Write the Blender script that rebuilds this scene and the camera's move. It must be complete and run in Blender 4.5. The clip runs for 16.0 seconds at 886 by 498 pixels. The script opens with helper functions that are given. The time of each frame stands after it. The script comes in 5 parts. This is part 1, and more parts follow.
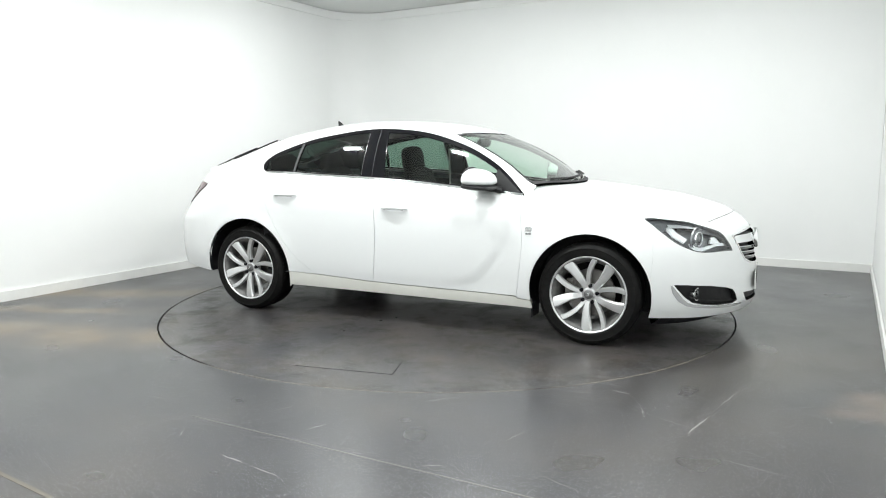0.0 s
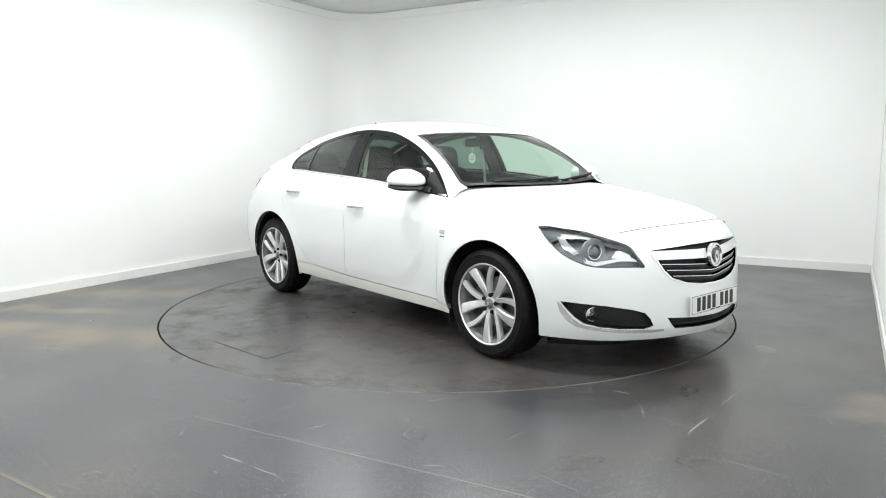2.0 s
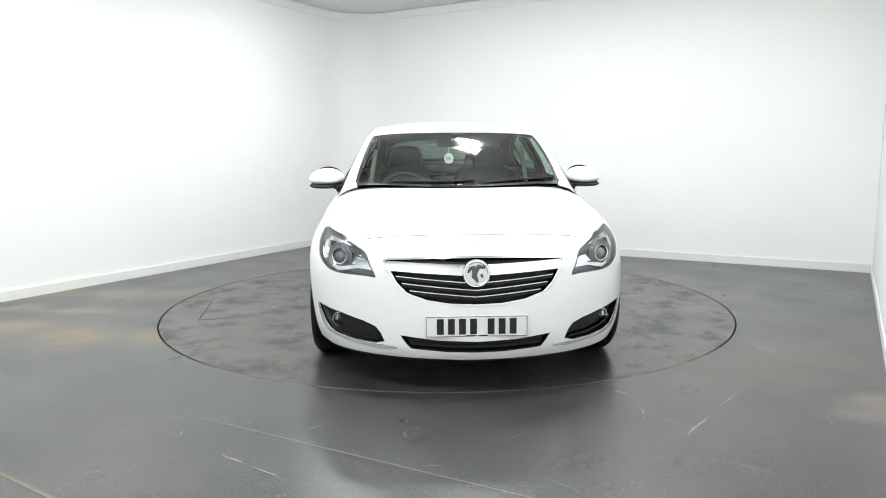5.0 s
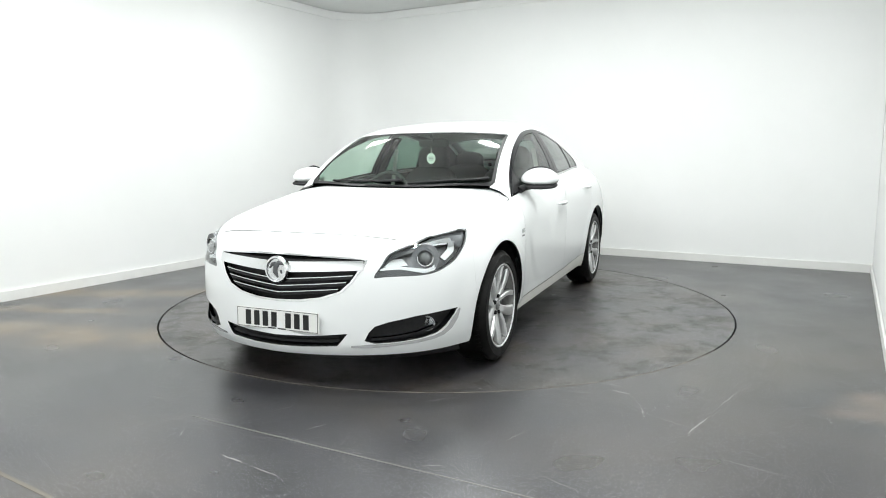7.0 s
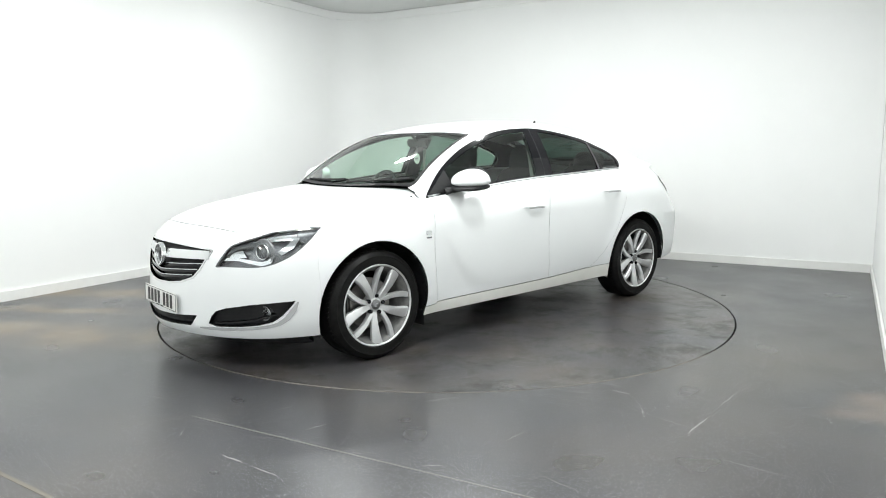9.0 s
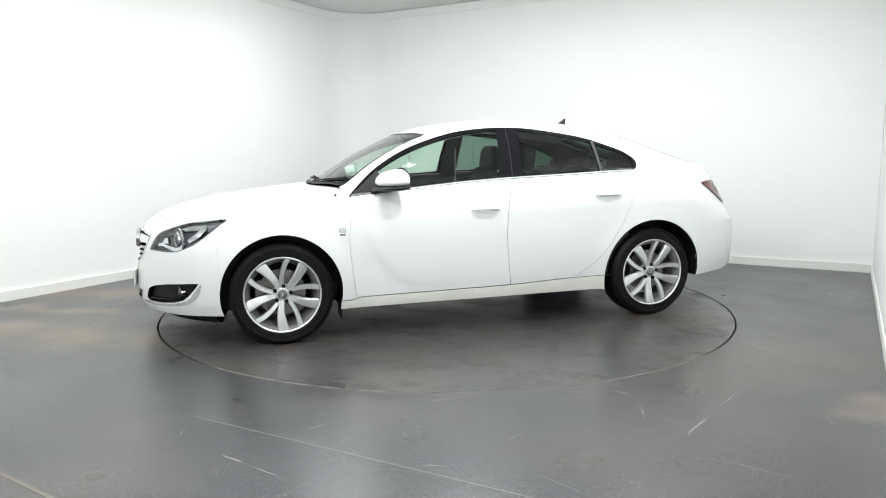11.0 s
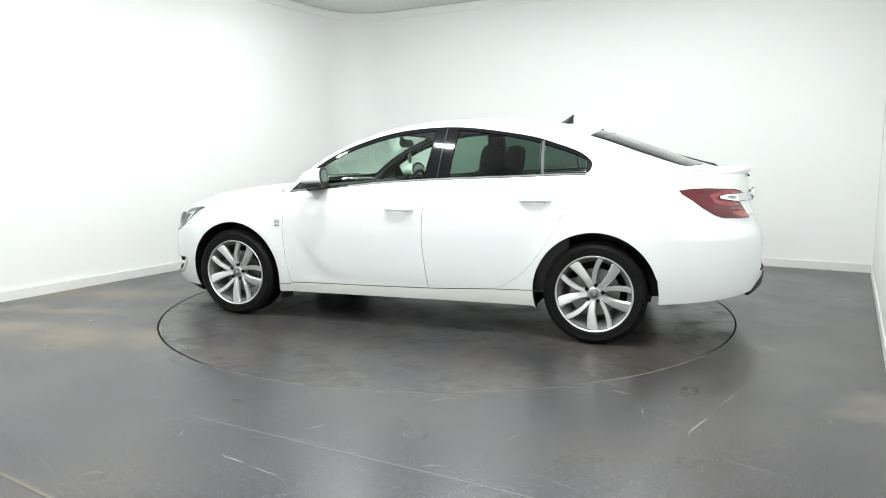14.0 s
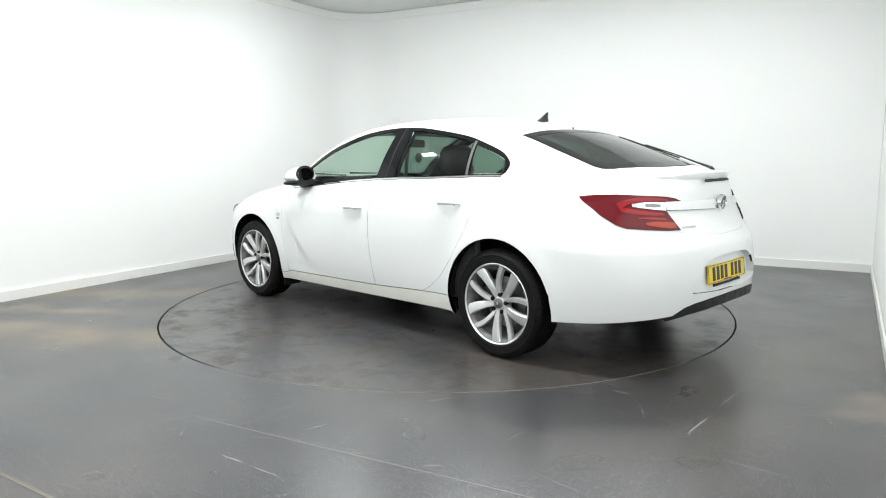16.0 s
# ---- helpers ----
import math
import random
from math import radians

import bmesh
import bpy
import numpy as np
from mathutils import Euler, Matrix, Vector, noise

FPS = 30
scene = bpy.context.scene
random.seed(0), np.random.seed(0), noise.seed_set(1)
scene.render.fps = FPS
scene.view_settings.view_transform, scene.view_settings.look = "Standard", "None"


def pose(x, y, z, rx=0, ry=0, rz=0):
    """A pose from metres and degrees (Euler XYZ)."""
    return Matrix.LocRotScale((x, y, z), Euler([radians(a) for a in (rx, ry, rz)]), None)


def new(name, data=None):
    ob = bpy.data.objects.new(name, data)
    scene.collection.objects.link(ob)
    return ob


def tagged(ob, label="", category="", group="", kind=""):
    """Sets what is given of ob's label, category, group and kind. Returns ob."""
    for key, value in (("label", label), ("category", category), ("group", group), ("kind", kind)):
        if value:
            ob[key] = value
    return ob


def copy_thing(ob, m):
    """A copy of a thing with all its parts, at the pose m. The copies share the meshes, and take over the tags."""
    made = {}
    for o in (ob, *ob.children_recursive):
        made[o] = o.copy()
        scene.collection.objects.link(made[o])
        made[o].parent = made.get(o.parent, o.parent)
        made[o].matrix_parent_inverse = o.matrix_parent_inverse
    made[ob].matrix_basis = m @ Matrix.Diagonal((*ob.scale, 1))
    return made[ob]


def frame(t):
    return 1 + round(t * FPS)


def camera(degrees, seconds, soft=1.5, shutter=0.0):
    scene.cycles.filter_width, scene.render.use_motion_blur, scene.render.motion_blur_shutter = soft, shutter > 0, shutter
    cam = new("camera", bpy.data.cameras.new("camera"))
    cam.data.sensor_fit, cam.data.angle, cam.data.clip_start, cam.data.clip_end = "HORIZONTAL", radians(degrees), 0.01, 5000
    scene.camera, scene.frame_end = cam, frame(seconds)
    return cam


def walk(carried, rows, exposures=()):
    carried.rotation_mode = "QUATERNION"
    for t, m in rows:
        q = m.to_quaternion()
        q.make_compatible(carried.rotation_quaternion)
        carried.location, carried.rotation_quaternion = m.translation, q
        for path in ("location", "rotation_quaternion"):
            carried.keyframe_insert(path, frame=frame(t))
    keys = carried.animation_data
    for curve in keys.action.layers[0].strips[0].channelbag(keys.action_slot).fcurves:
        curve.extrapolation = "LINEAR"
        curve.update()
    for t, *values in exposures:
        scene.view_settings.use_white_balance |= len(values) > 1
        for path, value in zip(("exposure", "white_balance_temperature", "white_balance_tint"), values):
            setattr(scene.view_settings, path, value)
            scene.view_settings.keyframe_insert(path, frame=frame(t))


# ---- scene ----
cam = camera(64.47, 16.0, soft=1.0)
EYE = pose(0, -5.785, 1.254, 90 - 7.96, 0, 0.24) @ pose(0, 0, 0, 0, 0, -0.38)
walk(cam, [(0.0, EYE), (16.0, EYE)])

# turn of the turntable at each half second, in degrees
TURN = [(0.0, -24.5), (1.0, -37.0), (2.0, -49.5), (3.0, -62.05), (4.0, -74.8), (5.25, -90.7), (6.5, -106.65),
        (7.5, -119.55), (8.5, -132.2), (9.0, -138.5), (10.25, -154.05), (11.5, -169.6), (12.5, -181.5), (13.5, -193.45),
        (14.5, -205.6), (15.25, -214.8), (16.0, -224.15)]
CAR_X, CAR_Y = 0.0235, 0.042
ROOM = pose(0, 0, 0, 0, 0, -29.67)
X0, X1, Y0, Y1, ZC = -3.346, 3.135, -5.9, 3.22, 3.13
TABLE_R = 2.248

# ---- world and light ----
world = bpy.data.worlds.new("world")
scene.world = world
world.use_nodes = True
world.node_tree.nodes["Background"].inputs[0].default_value = (0.9, 0.95, 1.0, 1)
world.node_tree.nodes["Background"].inputs[1].default_value = 0.3
scene.view_settings.exposure = 0.0
# ceiling lamps in three rows, each with added fill: place in the room's plan and watts
LAMPS = [(lx, ly, lw * k) for ly, lw in ((0.75, 39), (-1.7, 41), (-4.3, 41)) for lx, k in ((-1.8, 0.82), (-0.1, 1.04), (1.6, 1.34))]


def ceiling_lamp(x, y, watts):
    """A flat panel that shines down, and an added fill light for the walls."""
    data = bpy.data.lights.new("panel_light", "AREA")
    data.shape, data.size, data.size_y, data.energy = "RECTANGLE", 0.28, 0.11, watts * 0.76
    data.color = (0.966, 1.0, 0.985)
    ob = new("panel_light", data)
    ob.matrix_world = ROOM @ pose(x, y, ZC - 0.045)
    # bare point light added below the panel to brighten the upper walls
    data = bpy.data.lights.new("wall_fill_light", "POINT")
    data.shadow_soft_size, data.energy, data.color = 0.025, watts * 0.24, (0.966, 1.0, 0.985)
    ob = new("wall_fill_light", data)
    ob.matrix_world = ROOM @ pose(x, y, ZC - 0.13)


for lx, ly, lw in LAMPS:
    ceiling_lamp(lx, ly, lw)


# ---- materials ----
def material(name, color, rough=0.5, metal=0.0, coat=0.0, spec=0.5, emit=None, strength=1.0):
    m = bpy.data.materials.new(name)
    m.use_nodes = True
    b = m.node_tree.nodes["Principled BSDF"]
    b.inputs["Base Color"].default_value = (*color, 1)
    b.inputs["Roughness"].default_value = rough
    b.inputs["Metallic"].default_value = metal
    b.inputs["Coat Weight"].default_value = coat
    b.inputs["Coat Roughness"].default_value = 0.03
    b.inputs["Specular IOR Level"].default_value = spec
    if emit:
        b.inputs["Emission Color"].default_value = (*emit, 1)
        b.inputs["Emission Strength"].default_value = strength
    return m


def node(m, kind, **values):
    n = m.node_tree.nodes.new(kind)
    for key, value in values.items():
        n.inputs[key].default_value = value
    return n


def join(m, a, out, b, into):
    m.node_tree.links.new(a.outputs[out], b.inputs[into])


def mottled(m, scale, low, high, rough=None, bump=0.0, detail=6.0, coords="Object", fine=None):
    """Colour, roughness and relief that vary with a noise."""
    b = m.node_tree.nodes["Principled BSDF"]
    tc = m.node_tree.nodes.new("ShaderNodeTexCoord")
    nz = node(m, "ShaderNodeTexNoise", Scale=scale, Detail=detail, Roughness=0.6)
    join(m, tc, coords, nz, "Vector")
    ramp = m.node_tree.nodes.new("ShaderNodeValToRGB")
    ramp.color_ramp.elements[0].position, ramp.color_ramp.elements[1].position = 0.3, 0.7
    ramp.color_ramp.elements[0].color, ramp.color_ramp.elements[1].color = (*low, 1), (*high, 1)
    join(m, nz, "Fac", ramp, "Fac")
    join(m, ramp, "Color", b, "Base Color")
    if rough:
        mr = node(m, "ShaderNodeMapRange", **{"From Min": 0.3, "From Max": 0.7, "To Min": rough[0], "To Max": rough[1]})
        nz2 = node(m, "ShaderNodeTexNoise", Scale=scale * 0.37, Detail=4.0)
        join(m, tc, coords, nz2, "Vector")
        join(m, nz2, "Fac", mr, "Value")
        join(m, mr, "Result", b, "Roughness")
    if bump:
        nz3 = node(m, "ShaderNodeTexNoise", Scale=fine or scale * 8, Detail=3.0)
        join(m, tc, coords, nz3, "Vector")
        bp = node(m, "ShaderNodeBump", Strength=bump, Distance=0.002)
        join(m, nz3, "Fac", bp, "Height")
        join(m, bp, "Normal", b, "Normal")
    return m


def glass_material(name, tint, gloss_tint=(1, 1, 1), rough=0.0):
    """A thin pane: what lies behind, tinted, under a glossy skin."""
    m = bpy.data.materials.new(name)
    m.use_nodes = True
    nt = m.node_tree
    nt.nodes.remove(nt.nodes["Principled BSDF"])
    tr, gl = nt.nodes.new("ShaderNodeBsdfTransparent"), nt.nodes.new("ShaderNodeBsdfGlossy")
    tr.inputs["Color"].default_value = (*tint, 1)
    gl.inputs["Color"].default_value, gl.inputs["Roughness"].default_value = (*gloss_tint, 1), rough
    fr, mix = nt.nodes.new("ShaderNodeLayerWeight"), nt.nodes.new("ShaderNodeMixShader")
    fr.inputs["Blend"].default_value = 0.5
    pw, sc = nt.nodes.new("ShaderNodeMath"), nt.nodes.new("ShaderNodeMath")
    pw.operation, sc.operation = "POWER", "MULTIPLY_ADD"
    pw.inputs[1].default_value, sc.inputs[1].default_value, sc.inputs[2].default_value = 4.5, 0.85, 0.045
    join(m, fr, "Facing", pw, 0)
    join(m, pw, "Value", sc, 0)
    join(m, sc, "Value", mix, 0)
    join(m, tr, "BSDF", mix, 1)
    join(m, gl, "BSDF", mix, 2)
    join(m, mix, "Shader", nt.nodes["Material Output"], "Surface")
    return m


def floor_material(name, disc=False):
    """Dark grey safety vinyl with pale flakes, brownish stains and scuffs."""
    m = material(name, (0.06, 0.06, 0.062), 0.3, spec=0.66)
    b = m.node_tree.nodes["Principled BSDF"]
    tc = m.node_tree.nodes.new("ShaderNodeTexCoord")

    def noise_at(scale, detail, rough=0.6):
        n = node(m, "ShaderNodeTexNoise", Scale=scale, Detail=detail, Roughness=rough)
        join(m, tc, "Object", n, "Vector")
        return n

    def ramp(n, out, stops):
        r = m.node_tree.nodes.new("ShaderNodeValToRGB")
        while len(r.color_ramp.elements) < len(stops):
            r.color_ramp.elements.new(0.5)
        for e, (p, c) in zip(r.color_ramp.elements, stops):
            e.position, e.color = p, (*c, 1)
        join(m, n, out, r, "Fac")
        return r

    def mixed(fac, a, c, mode="MIX"):
        x = m.node_tree.nodes.new("ShaderNodeMix")
        x.data_type, x.blend_type = "RGBA", mode
        m.node_tree.links.new(fac, x.inputs[0])
        m.node_tree.links.new(a, x.inputs[6])
        if isinstance(c, tuple):
            x.inputs[7].default_value = (*c, 1)
        else:
            m.node_tree.links.new(c, x.inputs[7])
        return x.outputs[2]

    base = ramp(noise_at(1.1, 3, 0.5), "Fac", [(0.25, (0.022, 0.022, 0.024)), (0.75, (0.042, 0.041, 0.041))]).outputs[0]
    stain = ramp(noise_at(0.55, 4, 0.55), "Fac", [(0.45, (0, 0, 0)), (0.85, (0.6, 0.6, 0.6))]).outputs[0]
    col = mixed(stain, base, (0.078, 0.060, 0.040))
    def math_(op, a, c=None, extra=None):
        n = m.node_tree.nodes.new("ShaderNodeMath")
        n.operation = op
        for k, v in enumerate((a, c, extra)):
            if v is None:
                continue
            if isinstance(v, (int, float)):
                n.inputs[k].default_value = v
            else:
                m.node_tree.links.new(v, n.inputs[k])
        return n.outputs[0]

    def span(v, a, c, lo, hi):
        n = m.node_tree.nodes.new("ShaderNodeMapRange")
        n.interpolation_type = "SMOOTHSTEP"
        m.node_tree.links.new(v, n.inputs[0])
        for k, x in enumerate((a, c, lo, hi)):
            n.inputs[k + 1].default_value = x
        return n.outputs[0]

    if disc:
        # dark tyre scuffs and dirt, with a few pale chips
        dirt = ramp(noise_at(3.2, 7, 0.7), "Fac", [(0.48, (0, 0, 0)), (0.66, (0.75, 0.75, 0.75))]).outputs[0]
        col = mixed(dirt, col, (0.014, 0.013, 0.012))
        rust = ramp(noise_at(1.7, 7, 0.7), "Fac", [(0.46, (0, 0, 0)), (0.68, (0.7, 0.7, 0.7))]).outputs[0]
        col = mixed(rust, col, (0.060, 0.045, 0.030))
        chips = ramp(noise_at(26.0, 3, 0.6), "Fac", [(0.69, (0, 0, 0)), (0.73, (0.8, 0.8, 0.8))]).outputs[0]
        col = mixed(chips, col, (0.30, 0.29, 0.27))
    else:
        # long brownish smears where cars are driven in
        apart = m.node_tree.nodes.new("ShaderNodeSeparateXYZ")
        join(m, tc, "Object", apart, "Vector")
        wobble = math_("MULTIPLY_ADD", noise_at(1.6, 2, 0.5).outputs["Fac"], 0.5, -0.25)
        patch = noise_at(2.2, 3, 0.5).outputs["Fac"]
        for nx, ny, dist, half, x_end in ((-0.369, 0.929, -1.375, 0.42, -0.9), (-0.493, 0.870, 0.44, 0.34, -1.9), (-0.43, 0.903, -0.45, 0.18, -2.0)):
            d = math_("MULTIPLY_ADD", apart.outputs[0], nx, math_("MULTIPLY", apart.outputs[1], ny))
            d = math_("ABSOLUTE", math_("ADD", math_("SUBTRACT", d, dist), wobble))
            amount = math_("MULTIPLY", span(d, 0.02, half, 1.0, 0.0), span(apart.outputs[0], x_end - 0.5, x_end + 0.4, 1.0, 0.0))
            col = mixed(math_("MULTIPLY", amount, span(patch, 0.3, 0.6, 0.35, 0.9)), col, (0.150, 0.108, 0.060))
        # worn brown patch by the side wall
        dx, dy = math_("SUBTRACT", apart.outputs[0], 3.04), math_("SUBTRACT", apart.outputs[1], -1.15)
        far = math_("SQRT", math_("MULTIPLY_ADD", dx, dx, math_("MULTIPLY", math_("MULTIPLY", dy, dy), 0.25)))
        amount = span(math_("ADD", far, wobble), 0.04, 0.22, 1.0, 0.0)
        col = mixed(math_("MULTIPLY", amount, span(patch, 0.35, 0.6, 0.4, 0.9)), col, (0.15, 0.115, 0.09))
    vor = node(m, "ShaderNodeTexVoronoi", Scale=215.0)
    join(m, tc, "Object", vor, "Vector")
    flake = ramp(vor, "Distance", [(0.22, (0.7, 0.7, 0.7)), (0.34, (0, 0, 0))]).outputs[0]
    pick = ramp(vor, "Color", [(0.50, (0, 0, 0)), (0.56, (1, 1, 1))]).outputs[0]
    both = m.node_tree.nodes.new("ShaderNodeMath")
    both.operation = "MULTIPLY"
    m.node_tree.links.new(flake, both.inputs[0])
    m.node_tree.links.new(pick, both.inputs[1])
    tint = ramp(vor, "Color", [(0.5, (0.30, 0.29, 0.55)), (0.62, (0.50, 0.50, 0.62)), (0.78, (0.70, 0.69, 0.70))]).outputs[0]
    col = mixed(both.outputs[0], col, tint)
    m.node_tree.links.new(col, b.inputs["Base Color"])
    rr = ramp(noise_at(1.9, 2, 0.5), "Fac", [(0.3, (0.27, 0.27, 0.27)), (0.7, (0.35, 0.35, 0.35))]).outputs[0]
    if disc:
        rr = mixed(dirt, rr, (0.62, 0.62, 0.62))
    m.node_tree.links.new(rr, b.inputs["Roughness"])
    bp = node(m, "ShaderNodeBump", Strength=0.25, Distance=0.001)
    join(m, noise_at(160.0, 2), "Fac", bp, "Height")
    join(m, bp, "Normal", b, "Normal")
    return m


WALL = mottled(material("white_wall_paint", (0.8, 0.8, 0.8), 0.6), 1.3, (0.85, 0.86, 0.85), (0.875, 0.88, 0.875), (0.5, 0.65), 0.06)
CEIL = mottled(material("ceiling_paint", (0.6, 0.6, 0.6), 0.8), 2.0, (0.74, 0.75, 0.74), (0.78, 0.79, 0.78))
TRIM = mottled(material("white_gloss_trim", (0.8, 0.8, 0.78), 0.35), 3.0, (0.74, 0.74, 0.72), (0.8, 0.8, 0.78))
FLOOR = floor_material("speckled_vinyl")
DISC = floor_material("speckled_vinyl_disc", True)
GAP = material("dark_gap", (0.01, 0.01, 0.01), 0.7)
SCUFF = material("pale_scuff", (0.30, 0.296, 0.288), 0.5)
JOINT_PALE = mottled(material("pale_joint_strip", (0.16, 0.14, 0.115), 0.8), 9.0, (0.07, 0.062, 0.05), (0.26, 0.235, 0.20))
SEAM = material("seam_weld", (0.145, 0.13, 0.105), 0.5)
SEAM_FAINT = material("faint_seam", (0.19, 0.188, 0.172), 0.4)
PANEL = material("lamp_diffuser", (0.9, 0.9, 0.9), 0.4, emit=(0.97, 0.99, 1.0), strength=4.0)
PAINT = material("white_car_paint", (0.80, 0.815, 0.82), 0.30, coat=0.6)
SILL_PAINT = mottled(material("creamy_white_paint", (0.8, 0.79, 0.74), 0.35, coat=0.5), 4.0, (0.79, 0.785, 0.73), (0.85, 0.845, 0.80))
CHROME = material("chrome", (0.82, 0.83, 0.84), 0.09, 1.0)
SATIN = material("satin_chrome", (0.72, 0.73, 0.74), 0.22, 1.0)
BLACK = material("gloss_black_trim", (0.006, 0.006, 0.008), 0.07, spec=0.28)
PLASTIC = mottled(material("black_plastic", (0.02, 0.02, 0.02), 0.5, spec=0.3), 60.0, (0.010, 0.010, 0.011), (0.017, 0.017, 0.018), (0.42, 0.6), 0.1)
RUBBER = mottled(material("tyre_rubber", (0.02, 0.02, 0.02), 0.6, spec=0.15), 30.0, (0.004, 0.004, 0.004), (0.009, 0.0088, 0.0085), (0.42, 0.6), 0.15)
ALLOY = mottled(material("silver_alloy", (0.55, 0.55, 0.55), 0.4, 0.75), 25.0, (0.66, 0.665, 0.67), (0.72, 0.725, 0.73), (0.36, 0.46))
BRIGHT_TRIM = material("bright_silver_trim", (0.76, 0.77, 0.78), 0.18, 0.55)
MIRROR = material("mirror_glass", (0.30, 0.31, 0.33), 0.02, 1.0)
SHADED_DUSTY = mottled(material("shaded_dusty_metal", (0.2, 0.2, 0.2), 0.6, 0.3), 30.0, (0.10, 0.10, 0.10), (0.20, 0.198, 0.193), (0.5, 0.7))
STEEL = material("brake_steel", (0.25, 0.24, 0.23), 0.4, 1.0)
DIVIDER = material("grey_divider", (0.075, 0.075, 0.078), 0.4)
SHUT = material("dark_shut_line", (0.02, 0.02, 0.022), 0.4)
CAP = material("grey_wheel_cap", (0.22, 0.22, 0.225), 0.3, 0.8)
PRIMER = material("grey_joint", (0.42, 0.42, 0.42), 0.6)
GLASS = glass_material("clear_green_glass", (0.74, 0.87, 0.79))
PRIVACY = glass_material("tinted_glass", (0.19, 0.285, 0.24))
REAR_GLASS = glass_material("dark_rear_glass", (0.15, 0.20, 0.18))
LENS = glass_material("lamp_lens", (0.92, 0.94, 0.95))
CLOTH = mottled(material("dark_seat_cloth", (0.02, 0.02, 0.022), 0.9), 90.0, (0.014, 0.014, 0.016), (0.03, 0.03, 0.032), None, 0.3)
DASH = mottled(material("dark_interior_plastic", (0.03, 0.03, 0.03), 0.6), 70.0, (0.024, 0.024, 0.025), (0.036, 0.036, 0.037), None, 0.2)
LINING = material("grey_headlining", (0.45, 0.45, 0.43), 0.9)
RED = material("red_lamp_lens", (0.11, 0.003, 0.008), 0.05, coat=0.2, spec=0.38)
BRIGHT_RED = material("bright_red_reflector", (0.26, 0.007, 0.012), 0.08, coat=0.6, spec=0.4)
AMBER = material("amber_lens", (0.34, 0.030, 0.010), 0.08, coat=0.6, spec=0.4)
PLATE_W = material("white_plate", (0.78, 0.78, 0.76), 0.35)
PLATE_Y = material("yellow_plate", (0.80, 0.58, 0.02), 0.35)
INK = material("black_plate_ink", (0.012, 0.012, 0.012), 0.4)
LAMP_GREY = material("lamp_inner_grey", (0.27, 0.275, 0.285), 0.25, 0.4)
BEZEL = material("lamp_bezel_grey", (0.085, 0.088, 0.093), 0.3)
PROJECTOR = material("grey_projector_glass", (0.24, 0.245, 0.25), 0.08, 0.6)
SHINE = material("lamp_reflector", (0.85, 0.86, 0.87), 0.12, 1.0)
PAPER = material("white_card", (0.8, 0.8, 0.78), 0.7)


# ---- mesh helpers ----
def part(name, bm, mat, parent=None, label="", smooth=False):
    me = bpy.data.meshes.new(name)
    bmesh.ops.recalc_face_normals(bm, faces=bm.faces)
    bm.to_mesh(me)
    bm.free()
    me.materials.append(mat)
    for p in me.polygons:
        p.use_smooth = smooth
    if smooth:
        me.set_sharp_from_angle(angle=radians(40))
    ob = new(name, me)
    ob.parent = parent
    return tagged(ob, label) if label else ob


def box(sx, sy, sz, m=None, bevel=0.0, bm=None):
    b = bmesh.new()
    bmesh.ops.create_cube(b, size=1)
    bmesh.ops.scale(b, vec=(sx, sy, sz), verts=b.verts)
    if bevel:
        bmesh.ops.bevel(b, geom=b.edges[:], offset=bevel, segments=2, affect="EDGES")
    if m is not None:
        bmesh.ops.transform(b, matrix=m, verts=b.verts)
    if bm is None:
        return b
    me = bpy.data.meshes.new("piece")
    b.to_mesh(me)
    b.free()
    bm.from_mesh(me)
    bpy.data.meshes.remove(me)
    return bm


def lathe(profile, steps=48, axis="Y", closed=False):
    """A turned body from (radius, along) pairs."""
    bm = bmesh.new()
    rings = []
    for k in range(steps):
        a = 2 * math.pi * k / steps
        c, s = math.cos(a), math.sin(a)
        ring = []
        for r, h in profile:
            p = {"Y": (r * c, h, r * s), "Z": (r * c, r * s, h), "X": (h, r * c, r * s)}[axis]
            ring.append(bm.verts.new(p))
        rings.append(ring)
    n = len(profile)
    for k in range(steps):
        a, b = rings[k], rings[(k + 1) % steps]
        for i in range(n if closed else n - 1):
            j = (i + 1) % n
            bm.faces.new((a[i], b[i], b[j], a[j]))
    bmesh.ops.remove_doubles(bm, verts=bm.verts, dist=1e-5)
    return bm


def tube(points, radius, sides=8, flat=1.0, close_ends=True):
    """A round bar along points; flat squeezes it in z."""
    bm = bmesh.new()
    pts = [Vector(p) for p in points]
    rings = []
    for i, p in enumerate(pts):
        d = (pts[min(i + 1, len(pts) - 1)] - pts[max(i - 1, 0)]).normalized()
        up = Vector((0, 0, 1)) if abs(d.z) < 0.9 else Vector((1, 0, 0))
        u = d.cross(up).normalized()
        v = u.cross(d)
        r = radius[i] if isinstance(radius, (list, tuple)) else radius
        rings.append([bm.verts.new(p + r * (math.cos(2 * math.pi * k / sides) * u + flat * math.sin(2 * math.pi * k / sides) * v)) for k in range(sides)])
    for a, b in zip(rings, rings[1:]):
        for k in range(sides):
            bm.faces.new((a[k], a[(k + 1) % sides], b[(k + 1) % sides], b[k]))
    if close_ends:
        bm.faces.new(rings[0])
        bm.faces.new(rings[-1])
    return bm


